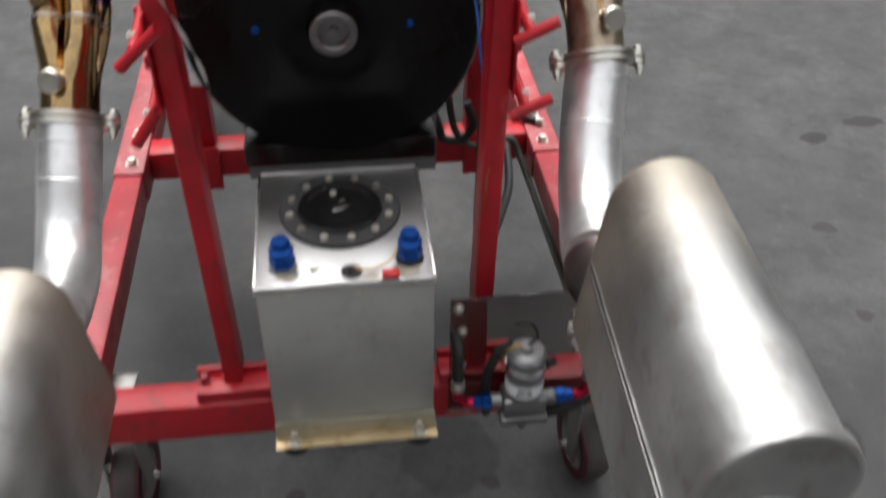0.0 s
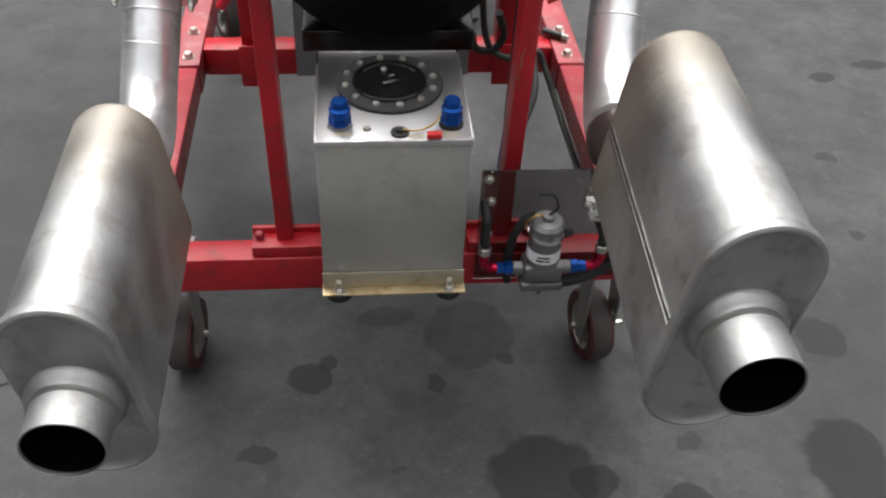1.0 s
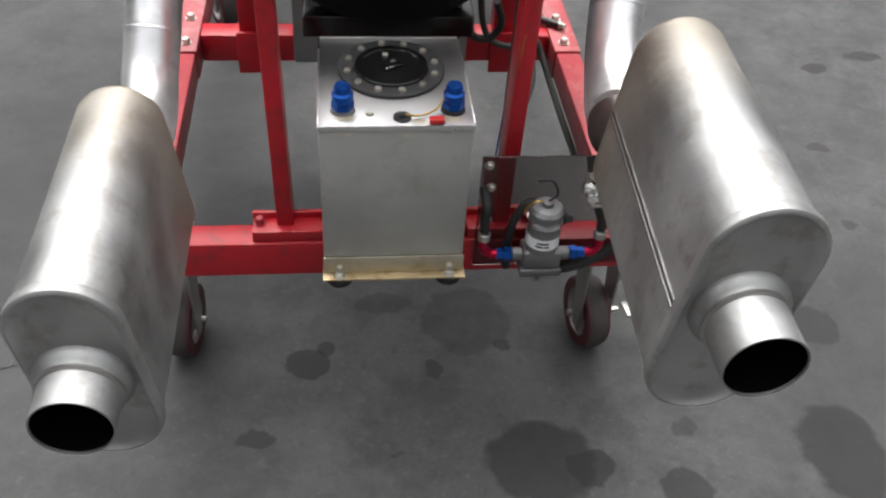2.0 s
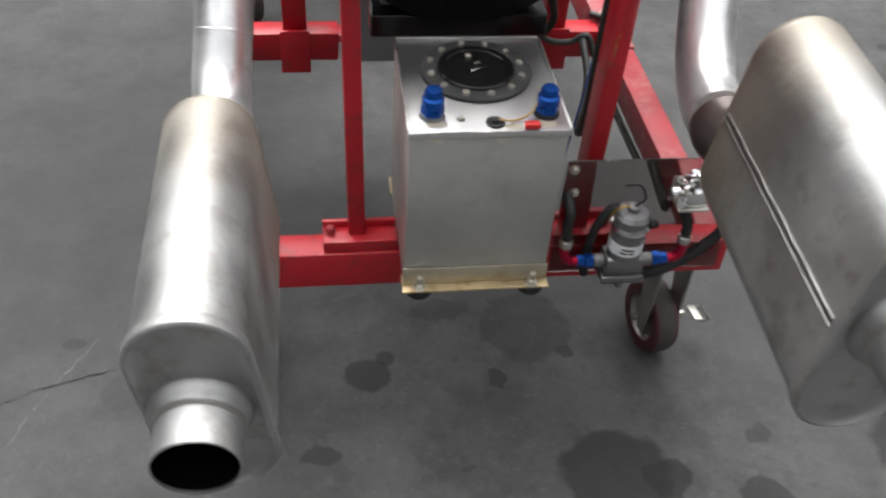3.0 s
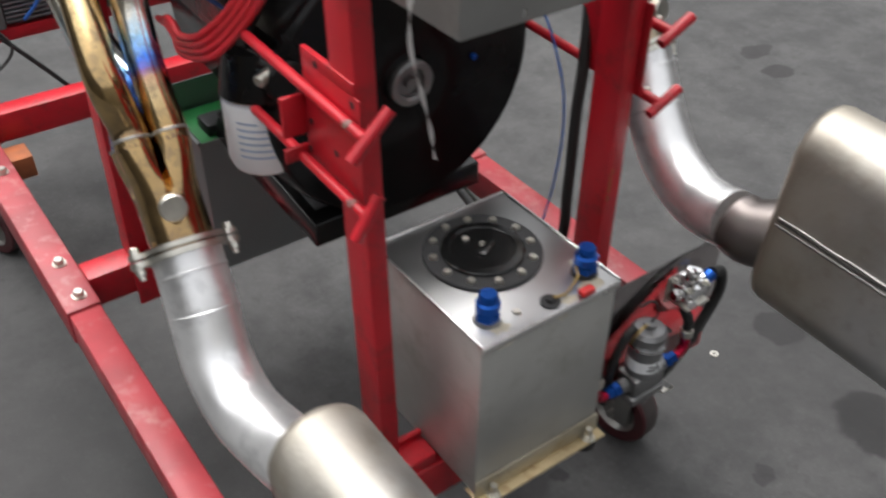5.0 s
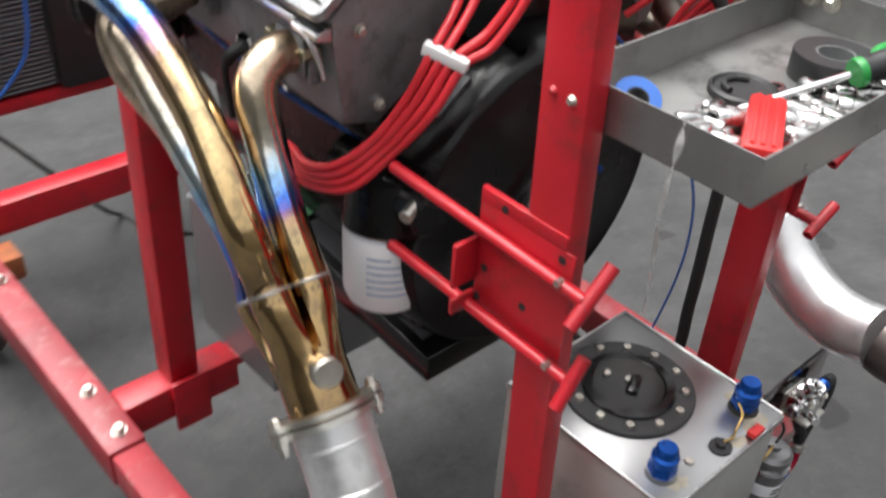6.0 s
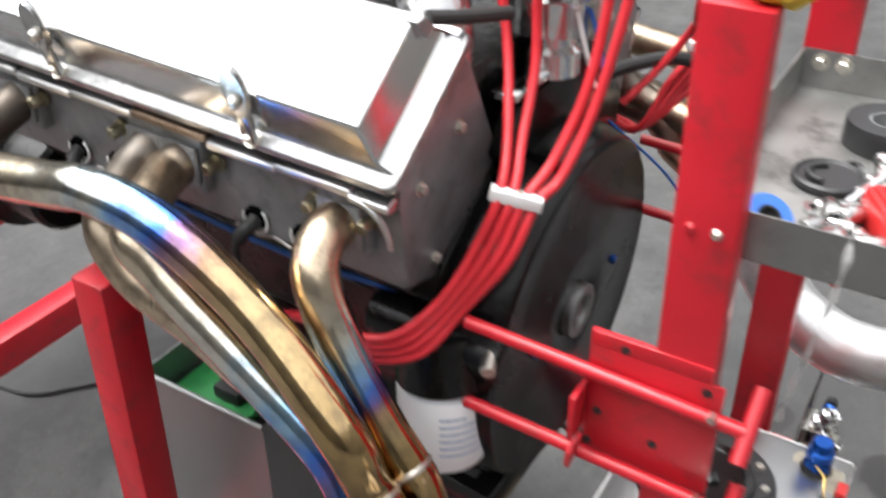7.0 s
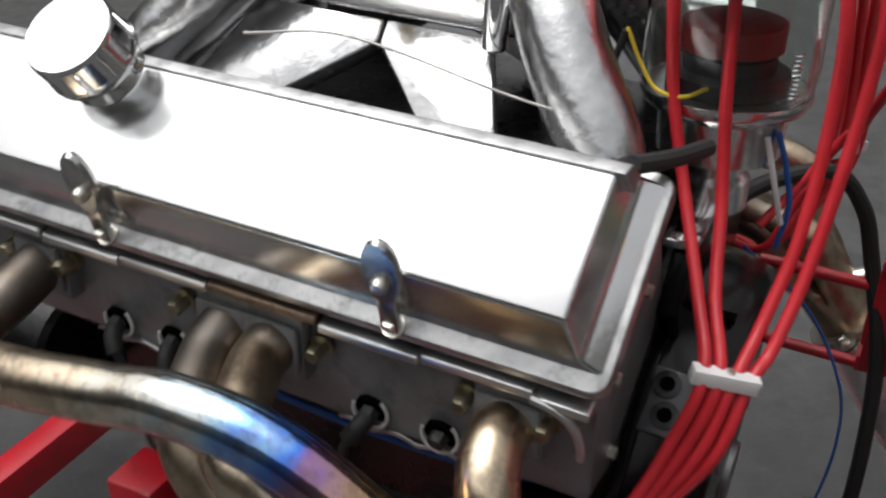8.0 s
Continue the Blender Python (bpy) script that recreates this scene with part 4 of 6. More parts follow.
def header(s, merge, flange, name_label):
    """Four primaries from the ports of one bank into a collector."""
    h = thing("exhaust_header", name_label, "exhaust header", (merge[0], 1.6, 0.85))
    mg, fl = Vector(merge), Vector(flange)
    w = (fl - mg).normalized()
    u = w.cross(Vector((0, 0, 1))).normalized()
    v = u.cross(w)
    r = 0.0220
    ends = [mg + (u * a + v * b) * 0.0225 for a, b in ((1, 1), (1, -1), (-1, 1), (-1, -1))]
    ends.sort(key=lambda p: s * p.x)
    port = [EM @ Vector((s * 0.270, y, 0.222)) for y in PORTS]

    def at(x, y, z):
        return Vector((CX + s * x, y, z))
    inn = sorted(ends[:2], key=lambda p: p.y)
    outer = sorted(ends[2:], key=lambda p: p.y)
    dz = mg.z - 0.858
    routes = [
        (0.67, [port[0], port[0] + V((s * 0.028, 0, -0.004)), at(0.324, 1.482, 1.058), at(0.328, 1.463, 1.006), at(0.335, 1.423, 0.941 + dz * 0.5), inn[0] - w * 0.02, inn[0]]),
        (0.568, [port[3], port[3] + V((s * 0.035, 0, -0.01)), at(0.370, 1.915, 1.080), at(0.388, 1.850, 1.090), at(0.386, 1.74, 1.105), at(0.384, 1.674, 1.114), at(0.377, 1.5965, 1.093), at(0.377, 1.502, 1.032 + dz * 0.3), outer[0] + V((s * 0.008, 0.036, 0.081)), outer[0] - w * 0.03, outer[0]]),
        (0.92, [port[1], port[1] + V((s * 0.03, 0, -0.008)), at(0.370, 1.651, 1.074), at(0.374, 1.615, 1.040), at(0.374, 1.527, 0.971 + dz * 0.3), outer[1] + V((-s * 0.009, 0.037, 0.051)), outer[1]]),
        (0.90, [port[2], port[2] + V((s * 0.03, 0, -0.014)), at(0.361, 1.699, 1.066), at(0.371, 1.664, 1.023), at(0.360, 1.597, 0.977 + dz * 0.3), at(0.352, 1.53, 0.93 + dz * 0.5), inn[1] - w * 0.06, inn[1]])]
    for tint, rt in routes:
        part("primary_tube", sweep(B(), rt, r, 20, 10, tint=tint, first=0.13 if rt[0] is port[0] else 0.0, share=1.0 if s < 0 else 0.16, ease=0.55 if rt[0] is port[1] else 1.0, last=0.452 if rt[0] is port[1] else 1.0), HEAT, h)
    for y, p in zip(PORTS, port):
        part("port_flange", placed(flip(box(B(), -0.278, -0.2725, y - 0.0245, y + 0.0245, 0.200, 0.244, 0.003), s), EM), HEAD, h)
    # collector: a four-lobed mouth round the tubes that flows into a round pipe
    bm, rows, n = B(), [], (fl - mg).length
    lay = bm.verts.layers.float.new("along")
    for k in range(13):
        t = k / 12
        ease = min(1.0, t / 0.62)
        ease = ease * ease * (3 - 2 * ease)
        row = []
        for j in range(48):
            a = 2 * math.pi * j / 48
            d = V((math.cos(a), math.sin(a)))
            far = 0.0
            for c in (V((0.0225, 0.0225)), V((0.0225, -0.0225)), V((-0.0225, 0.0225)), V((-0.0225, -0.0225))):
                g = c.dot(d)
                far = max(far, g + math.sqrt(max(0.0, 0.0222 ** 2 - c.length_squared + g * g)) if 0.0222 ** 2 - c.length_squared + g * g >= 0 and g > 0 else 0.0)
            rad = far * (1 - ease) + 0.0388 * ease
            q = bm.verts.new(mg - w * 0.012 + w * (n + 0.022) * t + (u * d.x + v * d.y) * rad)
            q[lay] = (0.86 + 0.10 * t) if s < 0 else 0.12
            row.append(q)
        rows.append(row)
    for a, b in zip(rows, rows[1:]):
        for j in range(48):
            bm.faces.new((a[j], a[(j + 1) % 48], b[(j + 1) % 48], b[j]))
    part("collector", bm, HEAT, h, "gold heat-tinted collector")
    for p in ends:
        part("weld_bead", lathe(B(), p - w * 0.015, p + w, [(r, 0), (r + 0.0012, 0.001), (r + 0.0012, 0.0035), (r, 0.0045)], 20), STEEL, h)
    side = Vector((s * 0.2, -0.9, 0.35)).normalized()
    bp = mg.lerp(fl, 0.48)
    bm = cyl(B(), bp + side * 0.034, bp + side * 0.052, 0.012, seg=20, bevel=0.001)
    cyl(bm, bp + side * 0.05, bp + side * 0.064, 0.0165, seg=24, bevel=0.002)
    part("sensor_bung", bm, ZINC, h, "grey sensor plug")
    return mg, fl, w, u, v


L_MERGE, L_FL = (-0.396, 1.392, 0.862), (-0.405, 1.311, 0.770)
R_MERGE, R_FL = (0.318, 1.358, 0.930), (0.320, 1.282, 0.840)
header(-1, L_MERGE, L_FL, "gold and blue heat-tinted steel exhaust header")
header(1, R_MERGE, R_FL, "heat-tinted steel exhaust header behind the engine")


def exhaust(s, fl, merge, bend, neck, y0, y1, cz, cx, lean, y_out, out_x, out_z):
    """Flange pair, bent pipe and oval muffler of one side."""
    fl, w = Vector(fl), (Vector(fl) - Vector(merge)).normalized()
    u = Vector((1, 0, 0))
    u = (u - w * u.dot(w)).normalized()
    pp = thing("exhaust_pipe", "bright stainless exhaust pipe with bolted flange", "exhaust pipe", tuple(fl), "exhaust pipes")
    part("pipe", sweep(B(), [fl + w * 0.006] + bend + [neck], 0.0430, 32, 14), PIPE, pp)
    for a, b in ((-0.007, -0.001), (0.002, 0.009)):
        bm = B()
        lathe(bm, fl + w * a, fl + w * b, [(0.038, 0), (0.052, 0), (0.052, abs(b - a)), (0.038, abs(b - a))], 40, True)
        for k in (-1, 1):
            c = fl + u * k * 0.055 + w * a
            cyl(bm, c, c + w * abs(b - a), 0.0125, seg=24)
        part("flange", bm, ZINC, pp, "zinc-plated flange")
    for k in (-1, 1):
        c = fl + u * k * 0.058
        bm = hexa(B(), c - w * 0.007, c - w * 0.016, 0.0062)
        hexa(bm, c + w * 0.009, c + w * 0.019, 0.0062)
        cyl(bm, c + w * 0.012, c + w * 0.024, 0.004, seg=12)
        part("flange_bolt", bm, ZINC, pp)
    for a, b in ((fl + w * 0.03, fl + w * 0.032), (bend[0] + (bend[1] - bend[0]) * 0.1, bend[1])):
        d = (Vector(b) - Vector(a)).normalized()
        part("bend_seam", lathe(B(), a, Vector(a) + d, [(0.0425, 0), (0.0437, 0.001), (0.0437, 0.0025), (0.0425, 0.0035)], 36), PIPE, pp)
    mf = thing("muffler", "satin grey steel oval muffler with a short round outlet", "muffler", (cx, (y0 + y1) / 2, cz - 0.13), "mufflers")
    hw, hh = (0.0575, 0.0725) if s < 0 else (0.0625, 0.0825)
    yaw = 0.0 if s < 0 else 0.045

    def ring(bm, y, grow):
        out = []
        for j in range(48):
            a = 2 * math.pi * j / 48
            q = Vector(((hw + grow) * math.cos(a), 0, (hw + grow) * math.sin(a) + (hh if math.sin(a) >= 0 else -hh)))
            q = Matrix.Rotation(radians(lean), 3, "Y") @ q
            out.append(bm.verts.new((cx + q.x + (y - y0) * yaw, y, cz + q.z)))
        return out

    def skin(rows, cap0=False, cap1=False):
        bm = B()
        rs = [ring(bm, y, g) for y, g in rows]
        for a, b in zip(rs, rs[1:]):
            for j in range(48):
                bm.faces.new((a[j], a[(j + 1) % 48], b[(j + 1) % 48], b[j]))
        if cap0:
            bm.faces.new(rs[0])
        if cap1:
            bm.faces.new(rs[-1][::-1])
        return bm
    part("body", skin([(y0 + 0.004, -0.001), (y0 + 0.008, 0), (y1 - 0.008, 0), (y1 - 0.004, -0.001)]), MUFFLER, mf)
    part("end_cap", skin([(y0 + 0.006, -0.030), (y0 + 0.006, -0.012), (y0 + 0.003, -0.005), (y0 - 0.001, -0.0015), (y0 - 0.0005, 0.001), (y0 + 0.002, 0.0036), (y0 + 0.010, 0.0042), (y0 + 0.015, 0.0034), (y0 + 0.017, 0.0005)], True), MUFFLER, mf)
    part("end_cap", skin([(y1 - 0.014, 0.0002), (y1 - 0.009, 0.0003), (y1 - 0.002, -0.0015), (y1 + 0.003, -0.006), (y1 + 0.007, -0.015), (y1 + 0.009, -0.032)], False, True), MUFFLER, mf)
    # side seam weld
    if s > 0:
        bm = B()
        q = Matrix.Rotation(radians(lean), 3, "Y") @ Vector((-s * (hw + 0.0006), 0, 0.003))
        sweep(bm, [(cx + q.x + (y1 - y0) * yaw * k / 9, y0 + 0.01 + (y1 - y0 - 0.02) * k / 9, cz + q.z + 0.0006 * (-1) ** k) for k in range(10)], 0.0017, 8, 4)
        part("seam_weld", bm, SEAM, mf, "raised folded seam")
        q = Matrix.Rotation(radians(lean), 3, "Y") @ Vector((-s * (hw - 0.0012), 0, -0.0022))
        bm = sweep(B(), [(cx + q.x + (y1 - y0) * yaw * k / 9, y0 + 0.01 + (y1 - y0 - 0.02) * k / 9, cz + q.z + 0.0006 * (-1) ** (k // 2)) for k in range(10)], 0.0024, 8, 4)
        part("seam_fold", bm, FOLD, mf, "dark folded seam edge")
        q = Matrix.Rotation(radians(lean), 3, "Y") @ Vector((-s * (hw - 0.0008), 0, -0.0085))
        bm = sweep(B(), [(cx + q.x + (y1 - y0) * yaw * k / 9, y0 + 0.01 + (y1 - y0 - 0.02) * k / 9, cz + q.z) for k in range(10)], 0.0024, 8, 4)
        part("seam_lip", bm, SEAM, mf)
    o = Vector((cx + out_x, y0 + 0.006, cz - 0.002 + out_z))
    n = y0 + 0.006 - y_out
    bm = lathe(B(), o, o + Vector((0, -1, 0)), [(0.055, 0.0), (0.054, 0.006), (0.0485, 0.012), (0.0445, 0.018), (0.0442, n), (0.0424, n), (0.0424, n - 0.004)], 44)
    out = part("outlet", bm, MUFFLER, mf, "short round outlet pipe")
    part("bore", lathe(B(), o + V((0, -n + 0.003, 0)), o + V((0, 1, 0)), [(0.0424, 0), (0.0418, 0.002), (0.0418, n + 0.09), (0, n + 0.09)], 32), BORE, out, "black bore with its inner shade in the colour")
    bm = lathe(B(), o + Vector((0, -0.016, 0)), o + Vector((0, -1, 0)), [(0.0445, 0), (0.0475, 0.002), (0.0475, 0.006), (0.0445, 0.008)], 40)
    part("outlet_weld", bm, STEEL, out)
    part("inlet", sweep(B(), [Vector(neck) - Vector((0, 0.006, 0)), Vector(neck) - Vector((0, 0.035, 0)), Vector((cx + yaw * 0.28, y1 - 0.004, neck.z + 0.012))], 0.0443, 30, 5, 0.051), NECK, mf, "heat-browned inlet neck")


exhaust(-1, L_FL, L_MERGE, [V((-0.411, 1.268, 0.714)), V((-0.418, 1.224, 0.654)), V((-0.417, 1.165, 0.622)), V((-0.412, 1.09, 0.632))], V((-0.408, 1.03, 0.652)), 0.606, 0.985, 0.655, -0.402, -7.5, 0.545, -0.006, -0.006)
exhaust(1, R_FL, R_MERGE, [V((0.308, 1.232, 0.776)), V((0.298, 1.178, 0.716)), V((0.288, 1.115, 0.688)), V((0.278, 1.065, 0.690))], V((0.272, 1.025, 0.700)), 0.568, 0.95, 0.760, 0.280, 7.5, 0.493, 0.006, 0.010)

# ---- fuel cell ----
TX0, TX1, TY0, TY1, TZ0, TZ1 = -0.157, 0.068, 1.041, 1.284, 0.395, 0.679
cell = thing("fuel_cell", "brushed aluminium fuel cell with black filler plate", "fuel tank", ((TX0 + TX1) / 2, 1.16, 0.385))
part("tank_body", box(B(), TX0, TX1, TY0, TY1, TZ0, TZ1 - 0.002, 0.003), ALU, cell)
part("tank_top", box(B(), TX0 - 0.002, TX1 + 0.002, TY0 - 0.003, TY1 + 0.002, TZ1 - 0.002, TZ1 + 0.0015, 0.0012), ALU_BRIGHT, cell, "bright sheet top")
for a in ((TX0 - 0.002, TX0 + 0.001, TY0 - 0.002, TY1 + 0.001), (TX1 - 0.001, TX1 + 0.002, TY0 - 0.002, TY1 + 0.001), (TX0 + 0.0012, TX1 - 0.0012, TY1 - 0.002, TY1 + 0.001)):
    part("top_rim", box(B(), *a, TZ1 + 0.0014, TZ1 + 0.0038, 0.0008), RIM, cell, "bright folded rim")
part("top_lip", box(B(), TX0 - 0.002, TX1 + 0.002, TY0 - 0.0048, TY0 - 0.0032, TZ1 - 0.009, TZ1 + 0.0012, 0.0006), RIM, cell, "bright folded front lip")
bm = box(B(), TX0 - 0.002, TX1 + 0.004, TY0 - 0.020, TY0 + 0.02, TZ0 - 0.008, TZ0 - 0.0045, 0.001)
part("mounting_flange", bm, YELLOWED, cell, "yellowed mounting flange")
part("mounting_flange", box(B(), TX0 - 0.002, TX1 + 0.004, TY1 - 0.02, TY1 + 0.024, TZ0 - 0.008, TZ0 - 0.0045, 0.001), YELLOWED, cell)
part("flange_leg", box(B(), TX0 - 0.001, TX1 + 0.002, TY0 - 0.0032, TY0 - 0.0008, TZ0 - 0.0042, TZ0 + 0.028, 0.0008), YELLOWED_LEG, cell, "yellow-stained upright leg of the flange")
for x in (TX0 + 0.025, TX1 - 0.022):
    part("flange_bolt", hexa(B(), (x, TY0 - 0.0105, TZ0 - 0.005), (x, TY0 - 0.0105, TZ0 + 0.004), 0.0078), ZINC, cell)
    part("bolt_shank", cyl(B(), (x, TY0 - 0.0105, TZ0 + 0.0035), (x, TY0 - 0.0105, TZ0 + 0.017), 0.0052, seg=14, bevel=0.001), ZINC, cell)
    part("rubber_foot", cyl(B(), (x, TY0 + 0.0, TZ0 - 0.0085), (x, TY0 + 0.0, TZ0 - 0.024), 0.021, seg=20, bevel=0.002), RUBBER, cell)
part("support_tray", box(B(), TX0 + 0.01, TX1 - 0.01, 1.10, 1.26, RT + 0.0005, TZ0 - 0.009, 0.001), STEEL, cell)
CC = V((-0.0455, 1.186, TZ1 + 0.0015))
UP = V((0, 0, 1))
part("plate_ring", lathe(B(), CC, CC + UP, [(0.0, 0), (0.0825, 0), (0.0825, 0.004), (0.081, 0.0055), (0.055, 0.0055), (0.055, 0.004), (0, 0.004)], 56), BLACK_MATT, cell, "black filler plate")
cap = part("filler_cap", lathe(B(), CC, CC + UP, [(0.058, 0.003), (0.058, 0.0085), (0.056, 0.0105), (0.046, 0.0112), (0.044, 0.0095), (0, 0.0095)], 48), BLACK, cell, "black screw filler cap")
bm = box(B(), -0.017, 0.017, -0.008, 0.008, 0.0, 0.009, 0.004, Matrix.Translation(CC + V((0.002, -0.006, 0.006))) @ Matrix.Rotation(radians(28), 4, "Z"))
part("cap_grip", bm, BLACK, cap)
for k in range(12):
    a = 2 * math.pi * (k + 0.35) / 12
    q = CC + V((0.069 * math.cos(a), 0.069 * math.sin(a), 0.0052))
    part("plate_bolt", lathe(B(), q, q + UP, [(0, 0), (0.0056, 0), (0.0056, 0.0035), (0.0046, 0.005), (0.0022, 0.005), (0.0022, 0.0035), (0, 0.0035)], 14), ZINC, cell)
for dx, dy in ((-0.008, 0.028), (0.0035, 0.004)):
    q = CC + V((dx, dy, 0.0095))
    part("cap_screw", lathe(B(), q, q + UP, [(0, 0), (0.005, 0), (0.005, 0.003), (0.0035, 0.0045), (0, 0.0045)], 14), ZINC, cap)
for x, black in ((-0.122, False), (0.040, True)):
    q = V((x, 1.076, TZ1 + 0.0015))
    part("weld_bung", lathe(B(), q, q + UP, [(0, 0), (0.0185, 0), (0.017, 0.006), (0, 0.006)], 28), BLACK_MATT if black else ALU_BRIGHT, cell)
    fit_ = part("hose_fitting", lathe(B(), q, q + UP, [(0, 0.005), (0.0165, 0.005), (0.0165, 0.017), (0.015, 0.019), (0, 0.019)], 6), BLUE, cell, "blue anodised fitting")
    part("fitting_cap", lathe(B(), q, q + UP, [(0.0135, 0.018), (0.0158, 0.020), (0.0158, 0.030), (0.0125, 0.033), (0.0125, 0.041), (0.0105, 0.044), (0, 0.044)], 24), BLUE, fit_)
q = V((-0.036, 1.056, TZ1 + 0.0015))
part("sender_gasket", lathe(B(), q, q + UP, [(0, 0), (0.0135, 0), (0.0135, 0.0025), (0.006, 0.003), (0.005, 0.007), (0, 0.008)], 24), BLACK_MATT, cell)
part("sender_wire", sweep(B(), [q + V((0.004, 0, 0.006)), q + V((0.02, -0.002, 0.005)), q + V((0.035, 0.003, 0.004)), q + V((0.052, 0.008, 0.012)), q + V((0.06, 0.02, 0.018))], 0.0016, 8), BRASS, cell)
part("warning_tag", box(B(), 0.002, 0.024, 1.036, 1.048, TZ1 + 0.003, TZ1 + 0.011, 0.002, None), RED_TOOL, cell, "small red plastic clip")
for x, y, r, sd in ((0.030, 1.052, 0.020, 1), (-0.118, 1.056, 0.015, 2), (0.046, 1.098, 0.012, 3), (-0.012, 1.047, 0.012, 4)):
    bm = B()
    mid = bm.verts.new((x, y, TZ1 + 0.0022))
    rim = [bm.verts.new((x + r * (1 + 0.55 * noise.noise((a * 1.3, sd * 3.1, 0))) * math.cos(a), y + 0.6 * r * (1 + 0.55 * noise.noise((a * 1.9, sd * 7.7, 2))) * math.sin(a), TZ1 + 0.0015)) for a in (2 * math.pi * k / 26 for k in range(26))]
    for k in range(26):
        bm.faces.new((mid, rim[k], rim[(k + 1) % 26]))
    part("sealant_residue", bm, RESIDUE, cell, "beige sealant residue")
for x, r, dz, sd in ((-0.026, 0.012, 0.020, 5), (-0.118, 0.030, 0.010, 6), (0.026, 0.026, 0.008, 7), (-0.062, 0.016, 0.006, 8)):
    bm = B()
    pts = []
    for k in range(13):
        u = -1 + k / 6
        pts.append((bm.verts.new((x + r * u, TY0 - 0.0009, TZ1 - 0.0088)), bm.verts.new((x + r * u * 0.95, TY0 - 0.0007, TZ1 - 0.0092 - dz * (1 - u * u) * (0.75 + 0.6 * noise.noise((u * 3.1, sd * 2.3, 1)))))))
    for (a, c), (d, e) in zip(pts, pts[1:]):
        bm.faces.new((a, c, e, d))
    part("sealant_run", bm, RUN, cell, "pale sealant run down the front")
part("top_screw", lathe(B(), (-0.083, 1.066, TZ1 + 0.0015), (-0.083, 1.066, 1), [(0, 0), (0.006, 0), (0.005, 0.003), (0, 0.003)], 16), ZINC, cell)

# ---- fuel pump group on a smoked panel ----
panel = thing("pump_panel", "smoked transparent plastic mounting panel", "panel", (0.215, 1.118, RT))
part("sheet", box(B(), 0.100, 0.398, 1.1190, 1.1230, RT - 0.055, 0.560, 0.0015), ACRYLIC, panel)
for x, z in ((0.112, 0.545), (0.118, 0.50), (0.118, 0.43)):
    part("panel_bolt", hexa(B(), (x, 1.1188, z), (x, 1.111, z), 0.006), ZINC, panel)
pump = thing("fuel_pump", "silver electric fuel pump with black motor and white label", "fuel pump", (0.208, 1.085, 0.36))
pc = V((0.208, 1.082, 0.345))
part("motor", lathe(B(), pc + UP * 0.055, pc + UP, [(0, 0), (0.028, 0), (0.028, 0.07), (0.0295, 0.072), (0.0295, 0.082), (0.024, 0.088), (0.010, 0.09), (0.010, 0.098), (0, 0.099)], 36), MOTOR, pump, "dark grey pump motor")
lab = part("label_wrap", lathe(B(), pc + UP * 0.068, pc + UP, [(0.0282, 0), (0.0286, 0.0005), (0.0286, 0.022), (0.0282, 0.0225)], 36), WHITE, pump, "white wrap label")
for a0, a1, h in ((235, 262, 0.074), (266, 282, 0.074), (240, 280, 0.081)):
    bm = B()
    seg = []
    for j in range(7):
        a = radians(a0 + (a1 - a0) * j / 6)
        seg.append([bm.verts.new((pc.x + 0.0289 * math.cos(a), pc.y + 0.0289 * math.sin(a), pc.z + h + dz)) for dz in (0, 0.004)])
    for p, q in zip(seg, seg[1:]):
        bm.faces.new((p[0], q[0], q[1], p[1]))
    part("print_bar", bm, DARK_BAR, lab)
bm = box(B(), pc.x - 0.033, pc.x + 0.033, pc.y - 0.022, pc.y + 0.022, pc.z + 0.022, pc.z + 0.056, 0.006)
cyl(bm, pc + V((-0.05, 0, 0.038)), pc + V((0.05, 0, 0.038)), 0.012, seg=20, bevel=0.002)
box(bm, pc.x - 0.036, pc.x + 0.036, pc.y - 0.024, pc.y + 0.02, pc.z + 0.004, pc.z + 0.020, 0.003)
cyl(bm, pc + V((0, -0.01, 0.005)), pc + V((0, -0.01, -0.012)), 0.007, seg=12)
part("pump_body", bm, CAST, pump, "cast aluminium pump body")
for k in (-1, 1):
    a = pc + V((k * 0.05, 0, 0.038))
    an = part("inlet_fitting" if k < 0 else "outlet_fitting", lathe(B(), a, a + V((k, 0, 0)), [(0, 0), (0.0125, 0), (0.0125, 0.012), (0.010, 0.014), (0.010, 0.026), (0, 0.026)], 6), BLUE, pump, "blue anodised fitting")
    end = a + V((k * 0.026, 0, 0))
    part("elbow", sweep(B(), [end, end + V((k * 0.012, 0, 0.002)), end + V((k * 0.022, 0.0, 0.014)), end + V((k * 0.023, 0.002, 0.036))], 0.0082, 14, 6), RED_AN, an, "red anodised elbow")
    part("hose_end", lathe(B(), end + V((k * 0.023, 0.002, 0.034)), end + V((k * 0.023, 0.002, 0.2)), [(0, 0), (0.011, 0), (0.011, 0.012), (0.0095, 0.014), (0, 0.014)], 16), ZINC, an)
bm = sweep(B(), [pc + V((-0.02, 0.01, 0.145)), pc + V((-0.035, 0.012, 0.135)), pc + V((-0.045, 0.012, 0.115)), pc + V((-0.052, 0.014, 0.09)), pc + V((-0.055, 0.02, 0.03)), pc + V((-0.05, 0.025, -0.015))], 0.0075, 12)
part("loom", bm, RUBBER, pump)
part("motor_wire", sweep(B(), [pc + V((-0.006, 0, 0.152)), pc + V((-0.02, -0.004, 0.156)), pc + V((-0.034, -0.002, 0.142)), pc + V((-0.036, 0.002, 0.125))], 0.002, 8), BRASS, pump, "orange wire")
